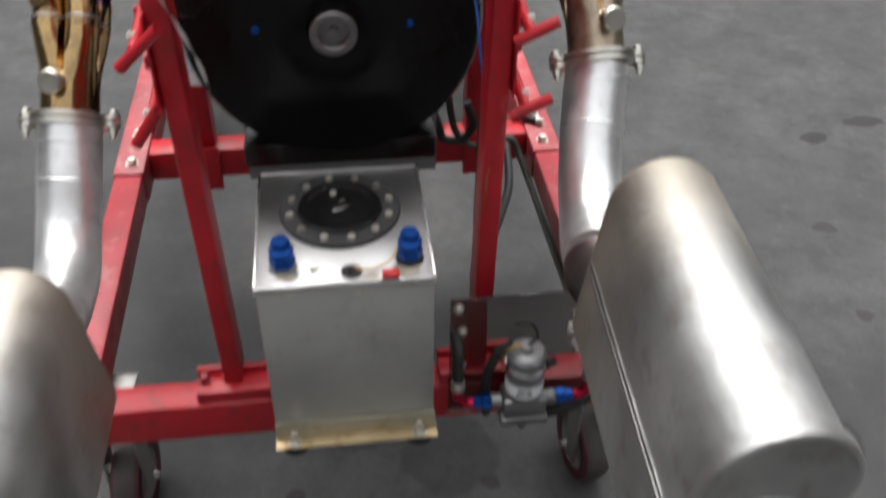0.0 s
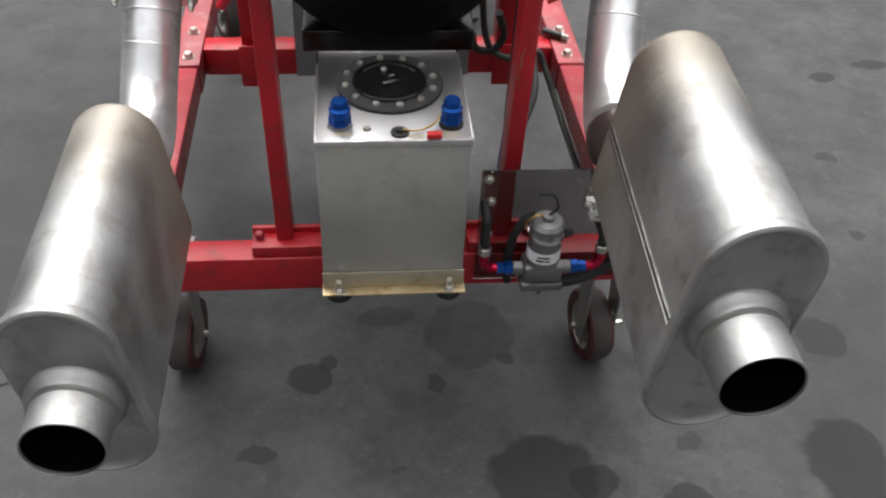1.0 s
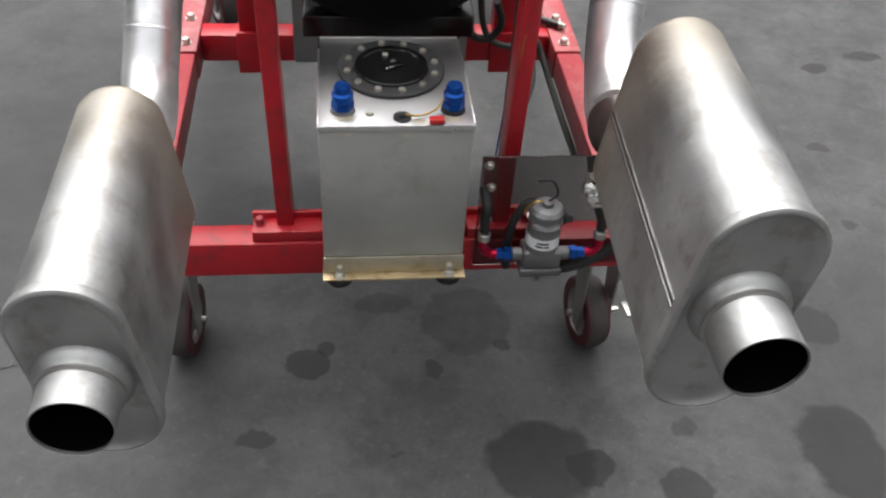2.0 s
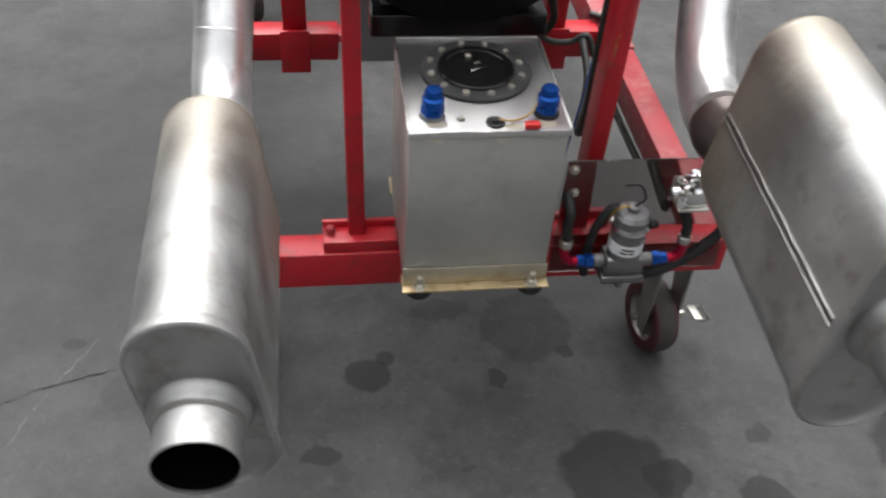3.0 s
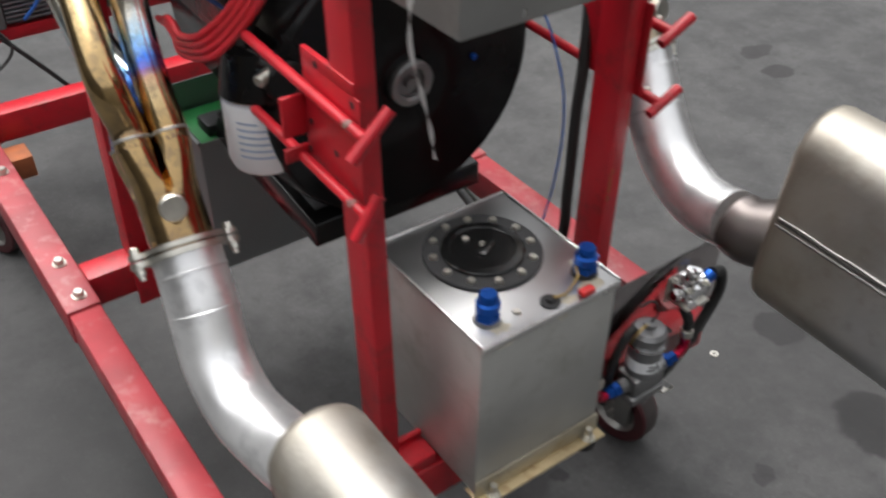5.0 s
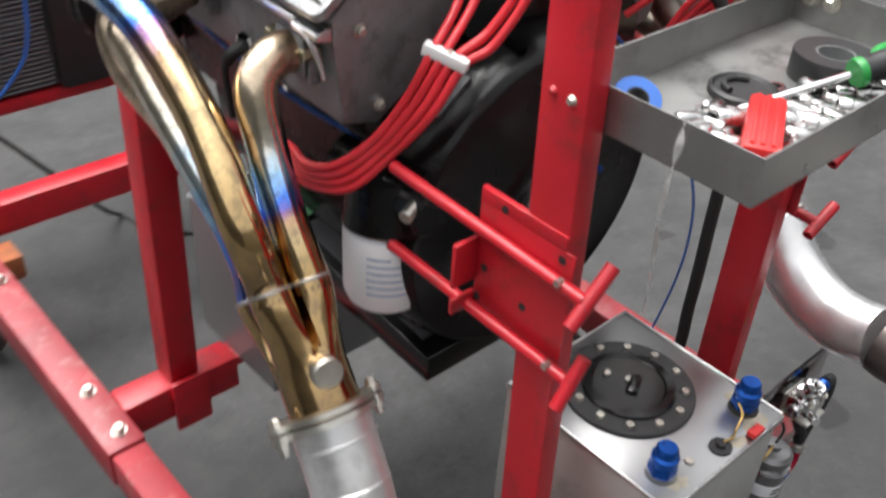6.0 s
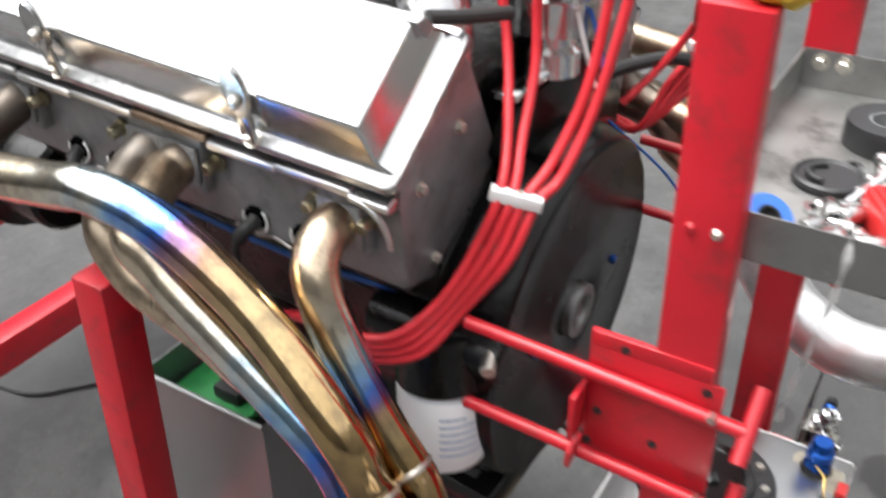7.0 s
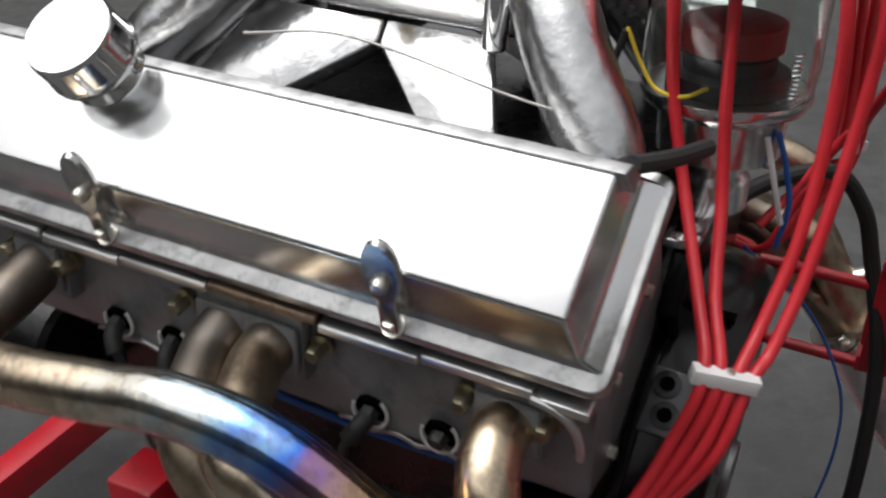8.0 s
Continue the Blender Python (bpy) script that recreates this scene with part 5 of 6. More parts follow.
part("motor_wire", sweep(B(), [pc + V((0.0, 0, 0.152)), pc + V((0.014, 0, 0.168)), pc + V((0.004, 0.005, 0.19)), pc + V((-0.018, 0.012, 0.186))], 0.002, 8), RUBBER, pump)
part("motor_clamp", pipe(B(), pc + V((0, 0, 0.112)), pc + V((0, 0, 0.118)), 0.0305, 0.0275, 32), CHROME, pump)
part("clamp_screw", hexa(B(), pc + V((0.03, -0.004, 0.118)), pc + V((0.044, -0.004, 0.118)), 0.007), BLACK_MATT, pump)
reg = thing("fuel_regulator", "chrome fuel pressure regulator with blue hose end", "regulator", (0.307, 1.09, 0.50))
rc = V((0.302, 1.0945, 0.508))
bm = box(B(), rc.x - 0.022, rc.x + 0.022, rc.y - 0.02, rc.y + 0.022, rc.z - 0.012, rc.z + 0.018, 0.005)
cyl(bm, rc + V((-0.036, 0, 0.005)), rc + V((0.034, 0, 0.005)), 0.010, seg=16, bevel=0.002)
part("regulator_body", bm, CHROME, reg)
part("regulator_bonnet", lathe(B(), rc + V((0, 0, 0.018)), rc + V((0, -0.1, 0.3)), [(0.019, 0), (0.020, 0.003), (0.020, 0.007), (0.014, 0.010), (0.0135, 0.018), (0.0155, 0.019), (0.0155, 0.024), (0.0115, 0.026), (0.007, 0.024), (0.007, 0.030), (0.005, 0.033), (0, 0.033)], 18), CHROME, reg, "polished bonnet with adjuster")
part("regulator_base", box(B(), rc.x - 0.026, rc.x + 0.026, rc.y - 0.024, rc.y + 0.021, rc.z - 0.018, rc.z - 0.0125, 0.002), ZINC, reg)
for dx, dy in ((-0.018, -0.016), (0.018, -0.016), (-0.018, 0.014), (0.018, 0.014)):
    part("regulator_screw", hexa(B(), rc + V((dx, dy, 0.017)), rc + V((dx, dy, 0.0235)), 0.0042), ZINC, reg)
part("gauge_port", cyl(B(), rc + V((-0.02, -0.02, 0.004)), rc + V((-0.03, -0.034, 0.008)), 0.0075, seg=16, bevel=0.001), CHROME, reg)
part("regulator_bracket", box(B(), rc.x - 0.026, rc.x + 0.026, rc.y + 0.0215, rc.y + 0.0235, rc.z - 0.03, rc.z + 0.02, 0.001), ZINC, reg)
part("hose_end", lathe(B(), rc + V((0.034, 0, 0.006)), rc + V((0.1, 0.0, 0.03)), [(0, 0), (0.0115, 0), (0.0115, 0.016), (0.0095, 0.018), (0, 0.02)], 12), BLUE, reg, "blue anodised hose end")
hoses = [
    ("fuel_hose", [pc + V((0.099, 0.002, 0.088)), pc + V((0.099, 0.004, 0.105)), rc + V((-0.004, 0.0, -0.03)), rc + V((0, 0, -0.010))], 0.0085, "short black fuel hose below the regulator"),
    ("fuel_hose", [rc + V((0.052, 0, 0.012)), rc + V((0.078, 0.002, 0.0)), rc + V((0.088, 0.004, -0.045)), rc + V((0.066, 0.006, -0.10)), rc + V((0.01, 0.0, -0.148)), rc + V((-0.05, -0.004, -0.168)), rc + V((-0.10, 0.02, -0.165))], 0.0095, "thick black rubber fuel hose looping to the pump"),
    ("fuel_hose", [pc + V((-0.099, 0.002, 0.088)), pc + V((-0.100, 0.006, 0.11)), pc + V((-0.098, 0.012, 0.135)), pc + V((-0.10, 0.04, 0.15))], 0.0085, "short black fuel hose beside the tank")]
for nm, pts, r, lb in hoses:
    alone(nm, sweep(B(), pts, r, 14), RUBBER, lb, "hose", tuple(pts[0]))

# ---- parts tray between the posts ----
tray = thing("parts_tray", "bare sheet steel parts tray bolted between the posts", "tray", (CX, 1.11, 1.105))
X0, X1, Y0, Y1, Z0, Z1 = -0.2215, 0.1505, 1.015, 1.210, 1.106, 1.149
part("tray_floor", box(B(), X0, X1, Y0, Y1, Z0, Z0 + 0.0015), GRIMY, tray)
for a in ((X0, X0 + 0.0016, Y0, Y1), (X1 - 0.0016, X1, Y0, Y1), (X0 + 0.0018, X1 - 0.0018, Y0, Y0 + 0.0016), (X0 + 0.0018, X1 - 0.0018, Y1 - 0.0016, Y1)):
    part("tray_wall", box(B(), *a, Z0 + 0.0017, Z1), GRIMY_WALL, tray)
for y in (1.166, 1.190):
    part("tray_bolt", hexa(B(), (X1 - 0.0018, y, 1.136), (X1 - 0.012, y, 1.136), 0.007), ZINC, tray)

# ---- things in the tray ----
TF = Z0 + 0.0016


def socket(h, r):
    bm = lathe(B(), (0, 0, 0), (0, 0, 1), [(r * 0.55, 0), (r * 0.92, 0), (r, 0.002), (r, h * 0.45), (r * 0.88, h * 0.5), (r * 0.88, h - 0.002), (r * 0.8, h), (r * 0.5, h), (r * 0.5, h * 0.6), (0, h * 0.6)], 18)
    return bm


rng = random.Random(7)
first = {}
for kind, h, r in (("short", 0.020, 0.0072), ("deep", 0.036, 0.0076), ("wide", 0.024, 0.0105)):
    ob = alone("socket", placed(socket(h, r), Matrix.Rotation(math.pi / 2, 4, "X") @ Matrix.Translation((0, 0, -h / 2))), TOOL, "chrome socket lying loose in the parts tray", "socket", group="loose sockets")
    first[kind] = (ob, h, r)
spots = []
for kind, n in (("short", 26), ("deep", 18), ("wide", 12)):
    ob, h, r = first[kind]
    for k in range(n):
        for tries in range(200):
            u = rng.random()
            x, y = X0 + 0.014 + u * 0.27, Y0 + 0.014 + rng.random() * (0.105 - 0.065 * u)
            if abs((x + 0.148) * 0.487 - (y - 1.058) * 0.873) < 0.027 and -0.235 < x < -0.085:
                continue
            if all((x - a) ** 2 + (y - b) ** 2 > 0.00020 for a, b in spots):
                break
        spots.append((x, y))
        m = pose(x, y, TF + r, 0, 0, rng.uniform(0, 180))
        if k == 0:
            ob.matrix_basis = m
        else:
            copy_thing(ob, m)


def spanner(n):
    """A double open-ended spanner."""
    bm = box(B(), -n / 2, n / 2, -0.005, 0.005, 0, 0.004, 0.001)
    for k in (-1, 1):
        lathe(bm, (k * n / 2, 0, -0.0006), (k * n / 2, 0, 1), [(0.005, 0), (0.0095, 0), (0.0095, 0.0055), (0.005, 0.0055)], 18, True)
    return bm


for x, y, a, n, z in ((-0.155, 1.116, 20, 0.07, 0), (-0.145, 1.100, -25, 0.08, 0), (-0.06, 1.090, 40, 0.08, 0), (-0.165, 1.092, 65, 0.05, 0), (0.02, 1.06, 15, 0.09, 0), (-0.02, 1.072, -50, 0.07, 0)):
    alone("spanner", placed(spanner(n), pose(x, y, TF + 0.0007, 0, 0, a)), TOOL, "small chrome spanner lying in the parts tray", "spanner", (x, y, TF), "loose spanners")
m = pose(-0.148, 1.058, TF + 0.0165, 0, 0, 29)
bm = box(B(), -0.050, 0.050, -0.0155, 0.0155, -0.0155, 0.0155, 0.004)
for y in (-0.008, 0.0, 0.008):
    box(bm, -0.045, 0.045, y - 0.002, y + 0.002, 0.0145, 0.0175, 0.0008)
alone("tool_handle", placed(bm, m), RED_TOOL, "ribbed red plastic tool handle", "tool", (-0.148, 1.058, TF))
tape = thing("tape_roll", "thick roll of black insulating tape in the tray", "tape", (0.040, 1.100, TF))
c = V((0.040, 1.100, TF))
part("tape", lathe(B(), c, c + UP, [(0.019, 0), (0.039, 0), (0.0395, 0.001), (0.0395, 0.025), (0.039, 0.026), (0.019, 0.026)], 48, True), BLACK_MATT, tape)
part("core", pipe(B(), c + UP * 0.0, c + UP * 0.0255, 0.0188, 0.0168, 40), GREY_PAINT, tape, "grey cardboard core")
bt = thing("tape_roll", "small roll of blue tape leaning at the tray wall", "tape", (-0.194, 1.154, TF))
c = V((-0.194, 1.154, TF))
lie = V((-0.30, -0.45, 0.84)).normalized()
c = c + UP * 0.0205 - lie * 0.0095
part("tape", lathe(B(), c, c + lie, [(0.0105, 0), (0.0208, 0), (0.0213, 0.0008), (0.0213, 0.0182), (0.0208, 0.019), (0.0105, 0.019)], 36, True), BLUE_TAPE, bt)
part("core", lathe(B(), c, c + lie, [(0.0092, 0.0004), (0.0104, 0.0004), (0.0104, 0.0186), (0.0092, 0.0186)], 28, True), DARK_BAR, bt)
dc = thing("rubber_disc", "flat black rubber disc lying in the tray", "rubber disc", (-0.062, 1.130, TF))
c = V((-0.062, 1.130, TF))
part("disc_body", lathe(B(), c, c + UP, [(0, 0), (0.030, 0), (0.032, 0.002), (0.032, 0.007), (0.029, 0.009), (0.026, 0.006), (0, 0.006)], 36), BLACK_MATT, dc)
part("pull_loop", sweep(B(), [c + V((0.018 * math.cos(a), 0.018 * math.sin(a), 0.0085)) for a in (0.3, 1.0, 1.7, 2.4, 3.0)], 0.003, 8), RUBBER, dc)
sd = thing("screwdriver", "screwdriver with bright blade and green handle lying across the tray", "screwdriver", (-0.06, 1.08, TF))
t0, t1 = V((-0.118, 1.110, TF + 0.006)), V((-0.005, 1.058, TF + 0.034))
dv = (t1 - t0).normalized()
part("blade", cyl(B(), t0, t1, 0.0038, seg=14), CHROME, sd)
part("handle", lathe(B(), t1, t1 + dv, [(0, 0), (0.012, 0.001), (0.0135, 0.006), (0.0115, 0.012), (0.0135, 0.02), (0.0135, 0.075), (0.008, 0.084), (0, 0.085)], 16), BLACK_MATT, sd, "black and green grip")
part("handle_collar", lathe(B(), t1 - dv * 0.002, t1 + dv, [(0, 0), (0.0125, 0), (0.0139, 0.003), (0.0138, 0.007), (0, 0.007)], 16), GREEN, sd)
pl = thing("pliers", "pliers with green and black grips in the tray", "pliers", (0.09, 1.075, TF))
for k, y in ((0, 1.078), (1, 1.058)):
    part("grip", sweep(B(), [(0.055, 1.072 - 0.004 * k, TF + 0.02), (0.085, y + 0.002, TF + 0.024), (0.115, y, TF + 0.022), (0.134, y + 0.004, TF + 0.016)], 0.0056, 12), GREEN, pl)
part("jaws", box(B(), 0.03, 0.062, 1.062, 1.078, TF + 0.012, TF + 0.026, 0.004), STEEL, pl)
# hanging strip of plastic tape on the tray's edge
bm = B()
line = [V((X0 - 0.001, 1.085, Z1 + 0.002)), V((X0 - 0.004, 1.085, Z1 - 0.03)), V((X0 - 0.001, 1.090, Z1 - 0.08)), V((X0 + 0.018, 1.098, Z1 - 0.14)), V((X0 + 0.032, 1.104, Z1 - 0.185)), V((X0 + 0.041, 1.108, Z1 - 0.228))]
prev = None
for k, p in enumerate(smooth_path(line, 7)):
    a = 0.42 * k
    d = V((math.cos(a), math.sin(a), 0)) * (0.0034 if k < 8 else 0.0024)
    row = [bm.verts.new(p - d), bm.verts.new(p + d)]
    if prev:
        bm.faces.new((prev[0], prev[1], row[1], row[0]))
    prev = row
bmesh.ops.solidify(bm, geom=bm.faces[:], thickness=0.0008)
alone("cable_tie", bm, TIE, "twisted strip of milky plastic hanging from the tray", "cable tie", tuple(line[0]))
# yellow rag on the top of the post
bm = B()
bmesh.ops.create_icosphere(bm, subdivisions=3, radius=0.03)
for q in bm.verts:
    q.co += q.co.normalized() * (0.012 * noise.noise(q.co * 60) + 0.006 * noise.noise(q.co * 140))
    q.co.z *= 0.7
alone("rag", placed(bm, Matrix.Translation((-0.215, 1.168, 1.333))), YELLOW, "crumpled yellow cloth on the top of the post", "rag", (-0.215, 1.168, 1.315))

# ---- spark plug wires ----
C_IN, C_OUT = V((-0.224, 1.383, 1.102)), V((-0.205, 1.343, 1.090))


def wire(pts, label, group, r=0.0049):
    alone("spark_plug_wire", sweep(B(), pts, r, 12, 10), WIRE, label, "wire", tuple(pts[0]), group)


tops = [
    [V((-0.085, 1.462, 1.385)), V((-0.102, 1.455, 1.33)), V((-0.104, 1.447, 1.26)), V((-0.120, 1.428, 1.195)), V((-0.172, 1.398, 1.135))],
    [V((-0.080, 1.418, 1.395)), V((-0.098, 1.413, 1.34)), V((-0.104, 1.408, 1.26)), V((-0.120, 1.398, 1.185)), V((-0.165, 1.386, 1.130))],
    [V((-0.085, 1.360, 1.395)), V((-0.100, 1.340, 1.34)), V((-0.108, 1.335, 1.265)), V((-0.135, 1.338, 1.180)), V((-0.172, 1.350, 1.120))],
    [V((-0.075, 1.340, 1.40)), V((-0.098, 1.316, 1.345)), V((-0.104, 1.316, 1.275)), V((-0.140, 1.326, 1.170)), V((-0.178, 1.338, 1.110))]]
order = [3, 4, 5, 6]
for k, up in enumerate(tops):
    g = C_IN.lerp(C_OUT, 0.12 + 0.25 * k)
    e = 0.012 * (k - 0.4)
    low = [g + V((-0.022 - e * 0.2, 0.012, -0.05)), V((-0.268 + e * 0.4, 1.408 - e * 0.5, 1.000 - e * 0.3)), V((-0.296 + e * 0.2, 1.440 - e * 0.5, 0.962 - e * 0.6)), V((-0.307, 1.480, 0.950 - e * 0.7)), V((-0.303, 1.512, 0.954 - e * 0.5)), V((-0.300, 1.540, 0.951 - e * 0.3)), V((-0.288, 1.59, 0.925)), V((-0.272, 1.66, 0.900))]
    wire([TERMINALS[order[k]]] + up + [g] + low, "red silicone spark plug wire looping down to the headers", "near spark plug wires")
rights = [V((0.205, 1.345, 1.107)), V((0.213, 1.335, 1.107)), V((0.222, 1.327, 1.107)), V((0.230, 1.318, 1.107))]
for k, g in enumerate(rights):
    e = 0.008 * k
    t = TERMINALS[(7, 0, 1, 2)[k]]
    wire([t, t + V((0.03, -0.03, 0.03)), V((0.115 + e, 1.36 - e, 1.34)), V((0.185 + e, 1.345 - e, 1.22)), g, g + V((-0.02, 0.02, -0.05)), V((0.165, 1.39, 1.00)), V((0.215, 1.46, 0.985)), EM @ V((0.252, (0.442, 0.382, 0.191, 0.131)[k], 0.12))], "red silicone spark plug wire on the far side", "far spark plug wires")
wire([TERMINALS[3] + V((0, 0, 0.002)), V((0.03, 1.30, 1.30)), V((0.10, 1.315, 1.185)), V((0.14, 1.33, 1.150)), V((0.13, 1.36, 1.10)), V((0.10, 1.39, 1.06))], "red silicone ignition lead arching behind the distributor", "far spark plug wires")


def separator(a, b, label):
    m, n = frame_to(a, b)
    t = thing("wire_separator", label, "wire separator", tuple(a))
    part("strap", box(B(), -0.0062, 0.0062, -0.0060, 0.0060, -0.001, n + 0.001, 0.0008, m), TIE, t)
    part("screw", cyl(B(), m @ V((0, 0.006, n * 0.55)), m @ V((0, 0.0085, n * 0.55)), 0.003, seg=10), ZINC, t)
    return t


separator(C_IN + V((-0.002, 0.002, 0.001)), C_OUT + V((-0.003, 0.0, 0.003)), "pale plastic separator round four red wires")
separator(rights[0] + V((-0.008, 0.004, 0)), rights[3] + V((0.008, -0.004, 0)), "bright clip round the far red wires")

# ---- leads and small lines ----
for pts, r, mt, nm, lb in (
    ([V((0.03, 1.44, 1.07)), V((0.10, 1.40, 1.10)), V((0.16, 1.337, 1.105)), V((0.187, 1.300, 1.06)), V((0.192, 1.28, 1.00)), V((0.174, 1.253, 0.90)), V((0.160, 1.243, 0.80)), V((0.158, 1.241, 0.68)), V((0.160, 1.250, 0.56)), V((0.19, 1.36, 0.44)), V((0.245, 1.52, 0.385)), V((0.29, 1.66, 0.365)), V((0.305, 1.78, 0.38))], 0.0085, RUBBER, "black_cable", "thick black cable drooping beside the post"),
    ([V((0.09, 1.40, 1.04)), V((0.145, 1.33, 0.95)), V((0.157, 1.283, 0.86)), V((0.163, 1.270, 0.78)), V((0.165, 1.277, 0.68)), V((0.165, 1.305, 0.54)), V((0.165, 1.34, 0.40))], 0.0018, BLUE_HOSE, "blue_wire", "thin blue wire hanging beside the post"),
    ([V((-0.243, 1.438, 1.260)), V((-0.205, 1.422, 1.252)), V((-0.155, 1.408, 1.243))], 0.0066, RUBBER, "rubber_hose", "short black rubber hose at the rear of the valve cover"),
    ([V((-0.105, 1.486, 1.305)), V((-0.105, 1.475, 1.282)), V((-0.107, 1.460, 1.262)), V((-0.105, 1.440, 1.258)), V((-0.09, 1.425, 1.262))], 0.0016, YELLOW, "yellow_wire", "thin yellow wire at the distributor"),
    ([V((-0.105, 1.487, 1.303)), V((-0.105, 1.493, 1.283)), V((-0.108, 1.500, 1.265))], 0.003, RUBBER, "ignition_lead", "short black ignition lead beside the intake"),
    ([V((-0.062, 1.372, 1.225)), V((-0.058, 1.362, 1.195)), V((-0.055, 1.355, 1.16)), V((-0.05, 1.36, 1.12))], 0.0024, BLUE_HOSE, "blue_wire", "thin blue wire under the distributor"),
    ([V((-0.076, 1.378, 1.225)), V((-0.074, 1.368, 1.19)), V((-0.066, 1.358, 1.15))], 0.0024, TIE, "white_wire", "thin white wire under the distributor"),
    ([EM @ V((-0.17, 0.03, 0.085)), EM @ V((-0.195, 0.15, 0.09)), EM @ V((-0.20, 0.30, 0.095)), EM @ V((-0.19, 0.45, 0.10))], 0.0035, BLUE_HOSE, "blue_line", "thin blue line along the engine block"),
    ([EM @ V((-0.155, 0.36, 0.415)), EM @ V((-0.145, 0.27, 0.425)), EM @ V((-0.135, 0.14, 0.40)), EM @ V((-0.12, 0.06, 0.385))], 0.0011, STEEL, "throttle_cable", "thin bare wire across the intake")):
    alone(nm, sweep(B(), pts, r, 10), mt, lb, "cable", tuple(pts[0]))

# loom hanging over the far cross stub
alone("wiring_loom", sweep(B(), [V((0.17, 1.74, 0.60)), V((0.188, 1.79, 0.46)), V((0.205, 1.797, 0.400)), V((0.234, 1.798, 0.372)), V((0.281, 1.80, 0.366)), V((0.317, 1.795, 0.384)), V((0.335, 1.78, 0.35)), V((0.355, 1.72, 0.30)), V((0.362, 1.60, 0.285)), V((0.364, 1.47, 0.285)), V((0.36, 1.30, 0.30))], 0.0075, 10), LOOM, "grey-green braided loom hanging over the stub and along the rail", "cable", (0.17, 1.74, 0.60))
alone("wiring_loom", sweep(B(), [V((0.12, 1.70, 0.58)), V((0.16, 1.78, 0.44)), V((0.175, 1.792, 0.395)), V((0.215, 1.795, 0.392)), V((0.235, 1.79, 0.43)), V((0.215, 1.76, 0.50))], 0.009, 10), RUBBER, "black loom looped over the stub", "cable", (0.12, 1.70, 0.58))
bolt = thing("rail_latch", "black rod with a bright bolt end on the rail", "latch", (0.372, 1.862, RT))
part("rod", cyl(B(), (0.345, 1.885, RT + 0.010), (0.385, 1.855, RT + 0.010), 0.0085, seg=14, bevel=0.001), BLACK_MATT, bolt)
part("bolt_end", hexa(B(), (0.385, 1.855, RT + 0.010), (0.396, 1.847, RT + 0.010), 0.0075), ZINC, bolt)

# ---- open steel box under the front of the engine ----
ebox = thing("steel_box", "open grey sheet steel box under the engine", "box", (-0.03, 1.86, 0.369))
BX0, BX1, BY0, BY1, BZ0, BZ1 = -0.222, 0.150, 1.724, 1.950, 0.369, 0.639
part("box_floor", box(B(), BX0, BX1, BY0, BY1, BZ0, BZ0 + 0.002), GREY_PAINT, ebox)
for a in ((BX0, BX0 + 0.002, BY0, BY1), (BX1 - 0.002, BX1, BY0, BY1), (BX0 + 0.0022, BX1 - 0.0022, BY0, BY0 + 0.002), (BX0 + 0.0022, BX1 - 0.0022, BY1 - 0.002, BY1)):
    part("box_wall", box(B(), *a, BZ0 + 0.0022, BZ1), GREY_PAINT, ebox)
part("rolled_edge", cyl(B(), (BX0, BY0, BZ1), (BX0, BY1, BZ1), 0.004, seg=12), GREY_PAINT, ebox)
part("box_support", box(B(), -0.2325, 0.1565, 1.832, 1.880, 0.352, 0.3685, 0.002), RED, stand)
bb = thing("battery", "black battery with a green top inside the steel box", "battery", (-0.09, 1.95, BZ0))
part("case", box(B(), -0.19, 0.01, 1.80, 1.94, BZ0 + 0.0025, 0.565, 0.006), BLACK_MATT, bb)
part("lid", box(B(), -0.192, 0.012, 1.798, 1.942, 0.5655, 0.585, 0.005), GREEN_BOARD, bb, "green lid")
part("terminal_cover", box(B(), -0.17, -0.12, 1.82, 1.87, 0.5855, 0.61, 0.006), BLACK_MATT, bb)

# ---- radiator at the front of the stand ----
part("radiator_bar", box(B(), CX - 0.45, CX + 0.45, 2.885, 2.915, RT + 0.0005, RT + 0.034, 0.003), RED, stand)
rad = thing("radiator", "grey aluminium radiator with fins at the front of the stand", "radiator", (CX, 2.90, RT + 0.035))
part("side_tank", box(B(), -0.46, -0.27, 2.87, 2.94, RT + 0.036, 0.86, 0.01), GREY_PAINT, rad)
part("side_tank", box(B(), 0.22, 0.38, 2.87, 2.94, RT + 0.036, 0.86, 0.01), GREY_PAINT, rad)
part("shroud", box(B(), -0.074, 0.216, 2.855, 2.902, RT + 0.036, 0.86, 0.012), BLACK_MATT, rad, "black fan shroud")
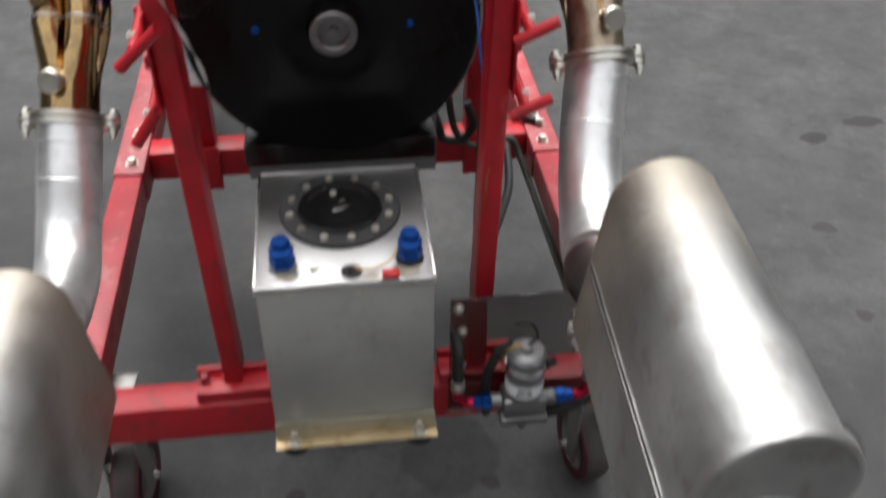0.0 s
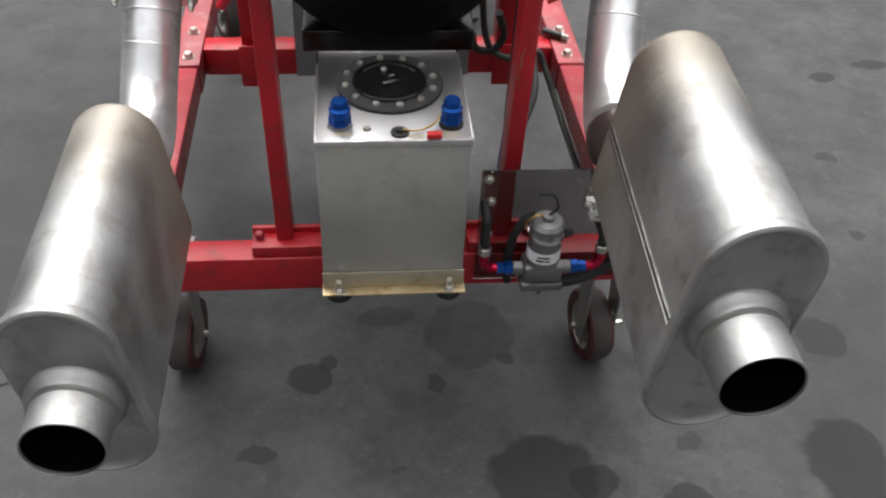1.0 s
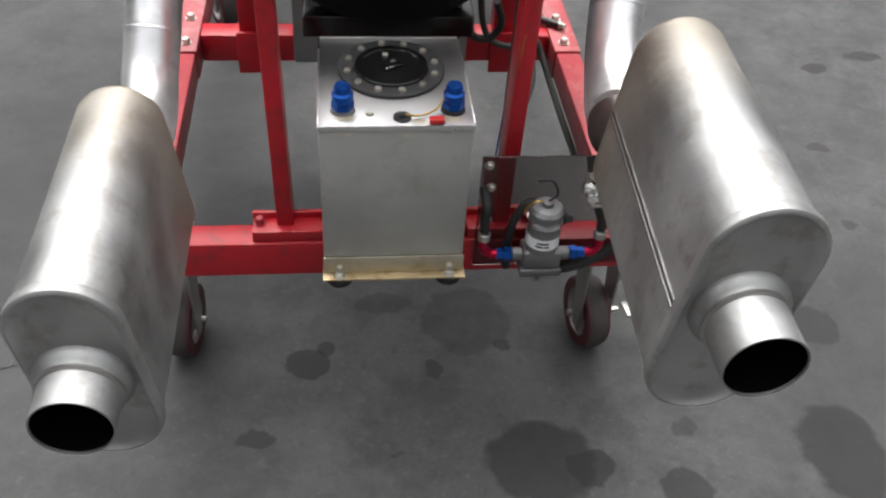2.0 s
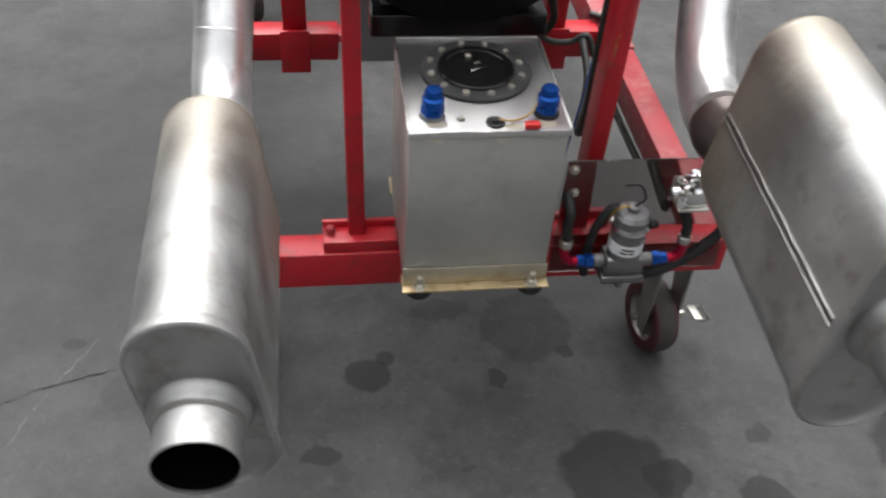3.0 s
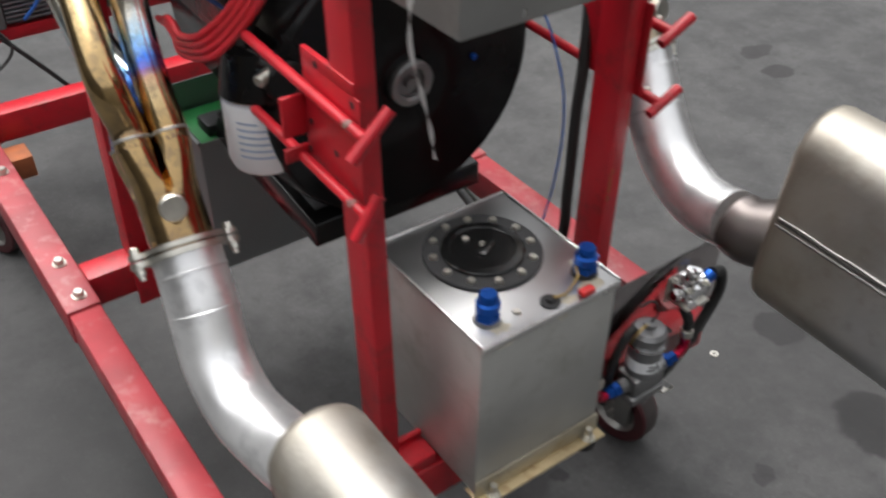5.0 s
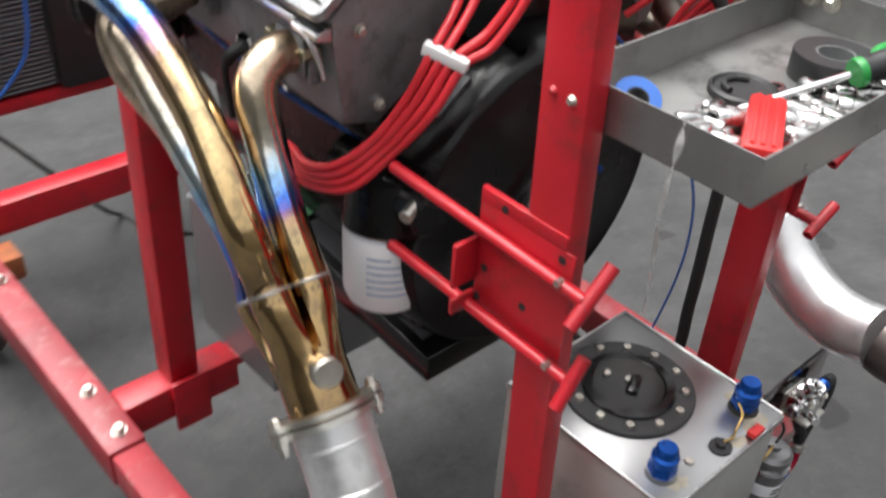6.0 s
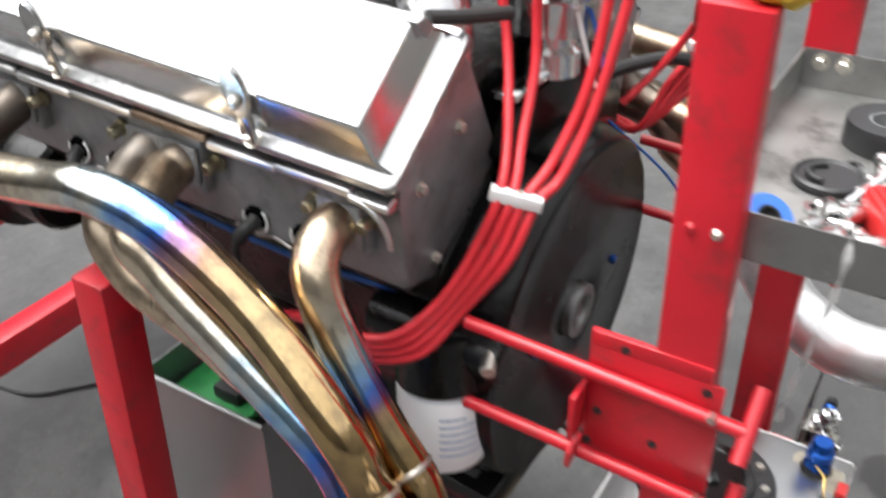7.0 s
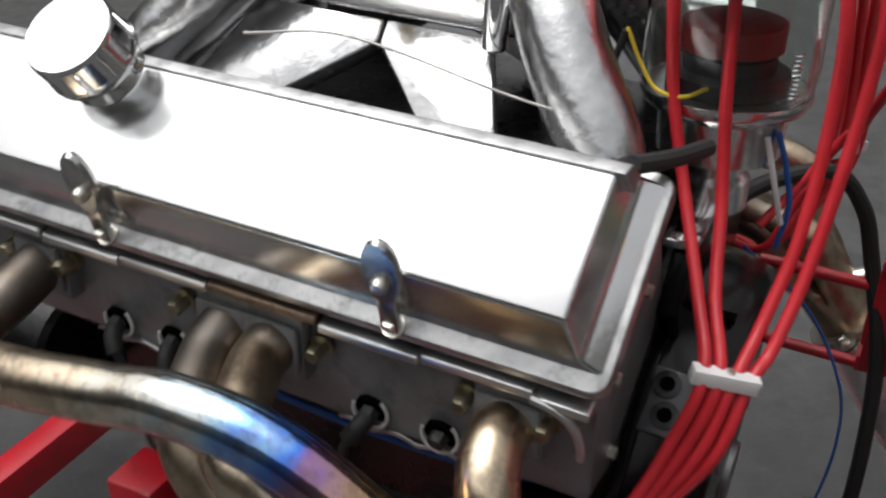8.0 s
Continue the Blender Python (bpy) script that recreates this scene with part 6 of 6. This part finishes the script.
part("core_back", box(B(), -0.268, 0.218, 2.905, 2.925, RT + 0.036, 0.86), BLACK_MATT, rad)
fin = None
for k in range(34):
    z = RT + 0.05 + k * 0.0118
    if fin is None:
        fin = part("fin", box(B(), -0.266, -0.076, 2.88, 2.9045, z, z + 0.0045), FIN, rad)
        z_first = z
    else:
        f2 = new("fin", fin.data)
        f2.parent = rad
        f2.location = (0, 0, z - z_first)
alone("coolant_hose", sweep(B(), [V((-0.13, 2.845, 0.95)), V((-0.125, 2.835, 0.80)), V((-0.13, 2.83, 0.64)), V((-0.15, 2.835, 0.54)), V((-0.19, 2.845, 0.48)), V((-0.23, 2.85, 0.44))], 0.005, 12), BLUE_HOSE, "blue hose running down the radiator", "hose", (-0.13, 2.845, 0.45))
pl2 = thing("plug_connector", "black cable plug hanging at the radiator", "connector", (-0.36, 2.80, 0.5))
part("body", box(B(), -0.035, 0.035, -0.02, 0.02, -0.025, 0.025, 0.006, pose(-0.36, 2.80, 0.50, 0, 35, 0)), BLACK_MATT, pl2)
part("cable", sweep(B(), [V((-0.39, 2.81, 0.56)), V((-0.36, 2.80, 0.50)), V((-0.262, 2.752, 0.385)), V((-0.15, 2.75, 0.234)), V((-0.04, 2.83, 0.07)), V((0.02, 2.87, 0.007)), V((0.045, 2.77, 0.007)), V((0.10, 2.71, 0.007)), V((0.22, 2.62, 0.007)), V((0.30, 2.66, 0.007))], 0.006, 10), RUBBER, pl2)
part("cable", sweep(B(), [V((-0.35, 2.80, 0.50)), V((-0.293, 2.755, 0.424)), V((-0.346, 2.745, 0.372)), V((-0.41, 2.74, 0.384)), V((-0.465, 2.75, 0.384)), V((-0.502, 2.78, 0.36)), V((-0.505, 2.86, 0.18)), V((-0.46, 2.95, 0.006))], 0.0038, 10), RUBBER, pl2)

# washer lying on the paving
alone("washer", pipe(B(), (0.701, 1.271, 0.001), (0.701, 1.271, 0.0035), 0.009, 0.0045, 24), ZINC, "small steel washer lying on the paving", "washer", (0.701, 1.271, 0))
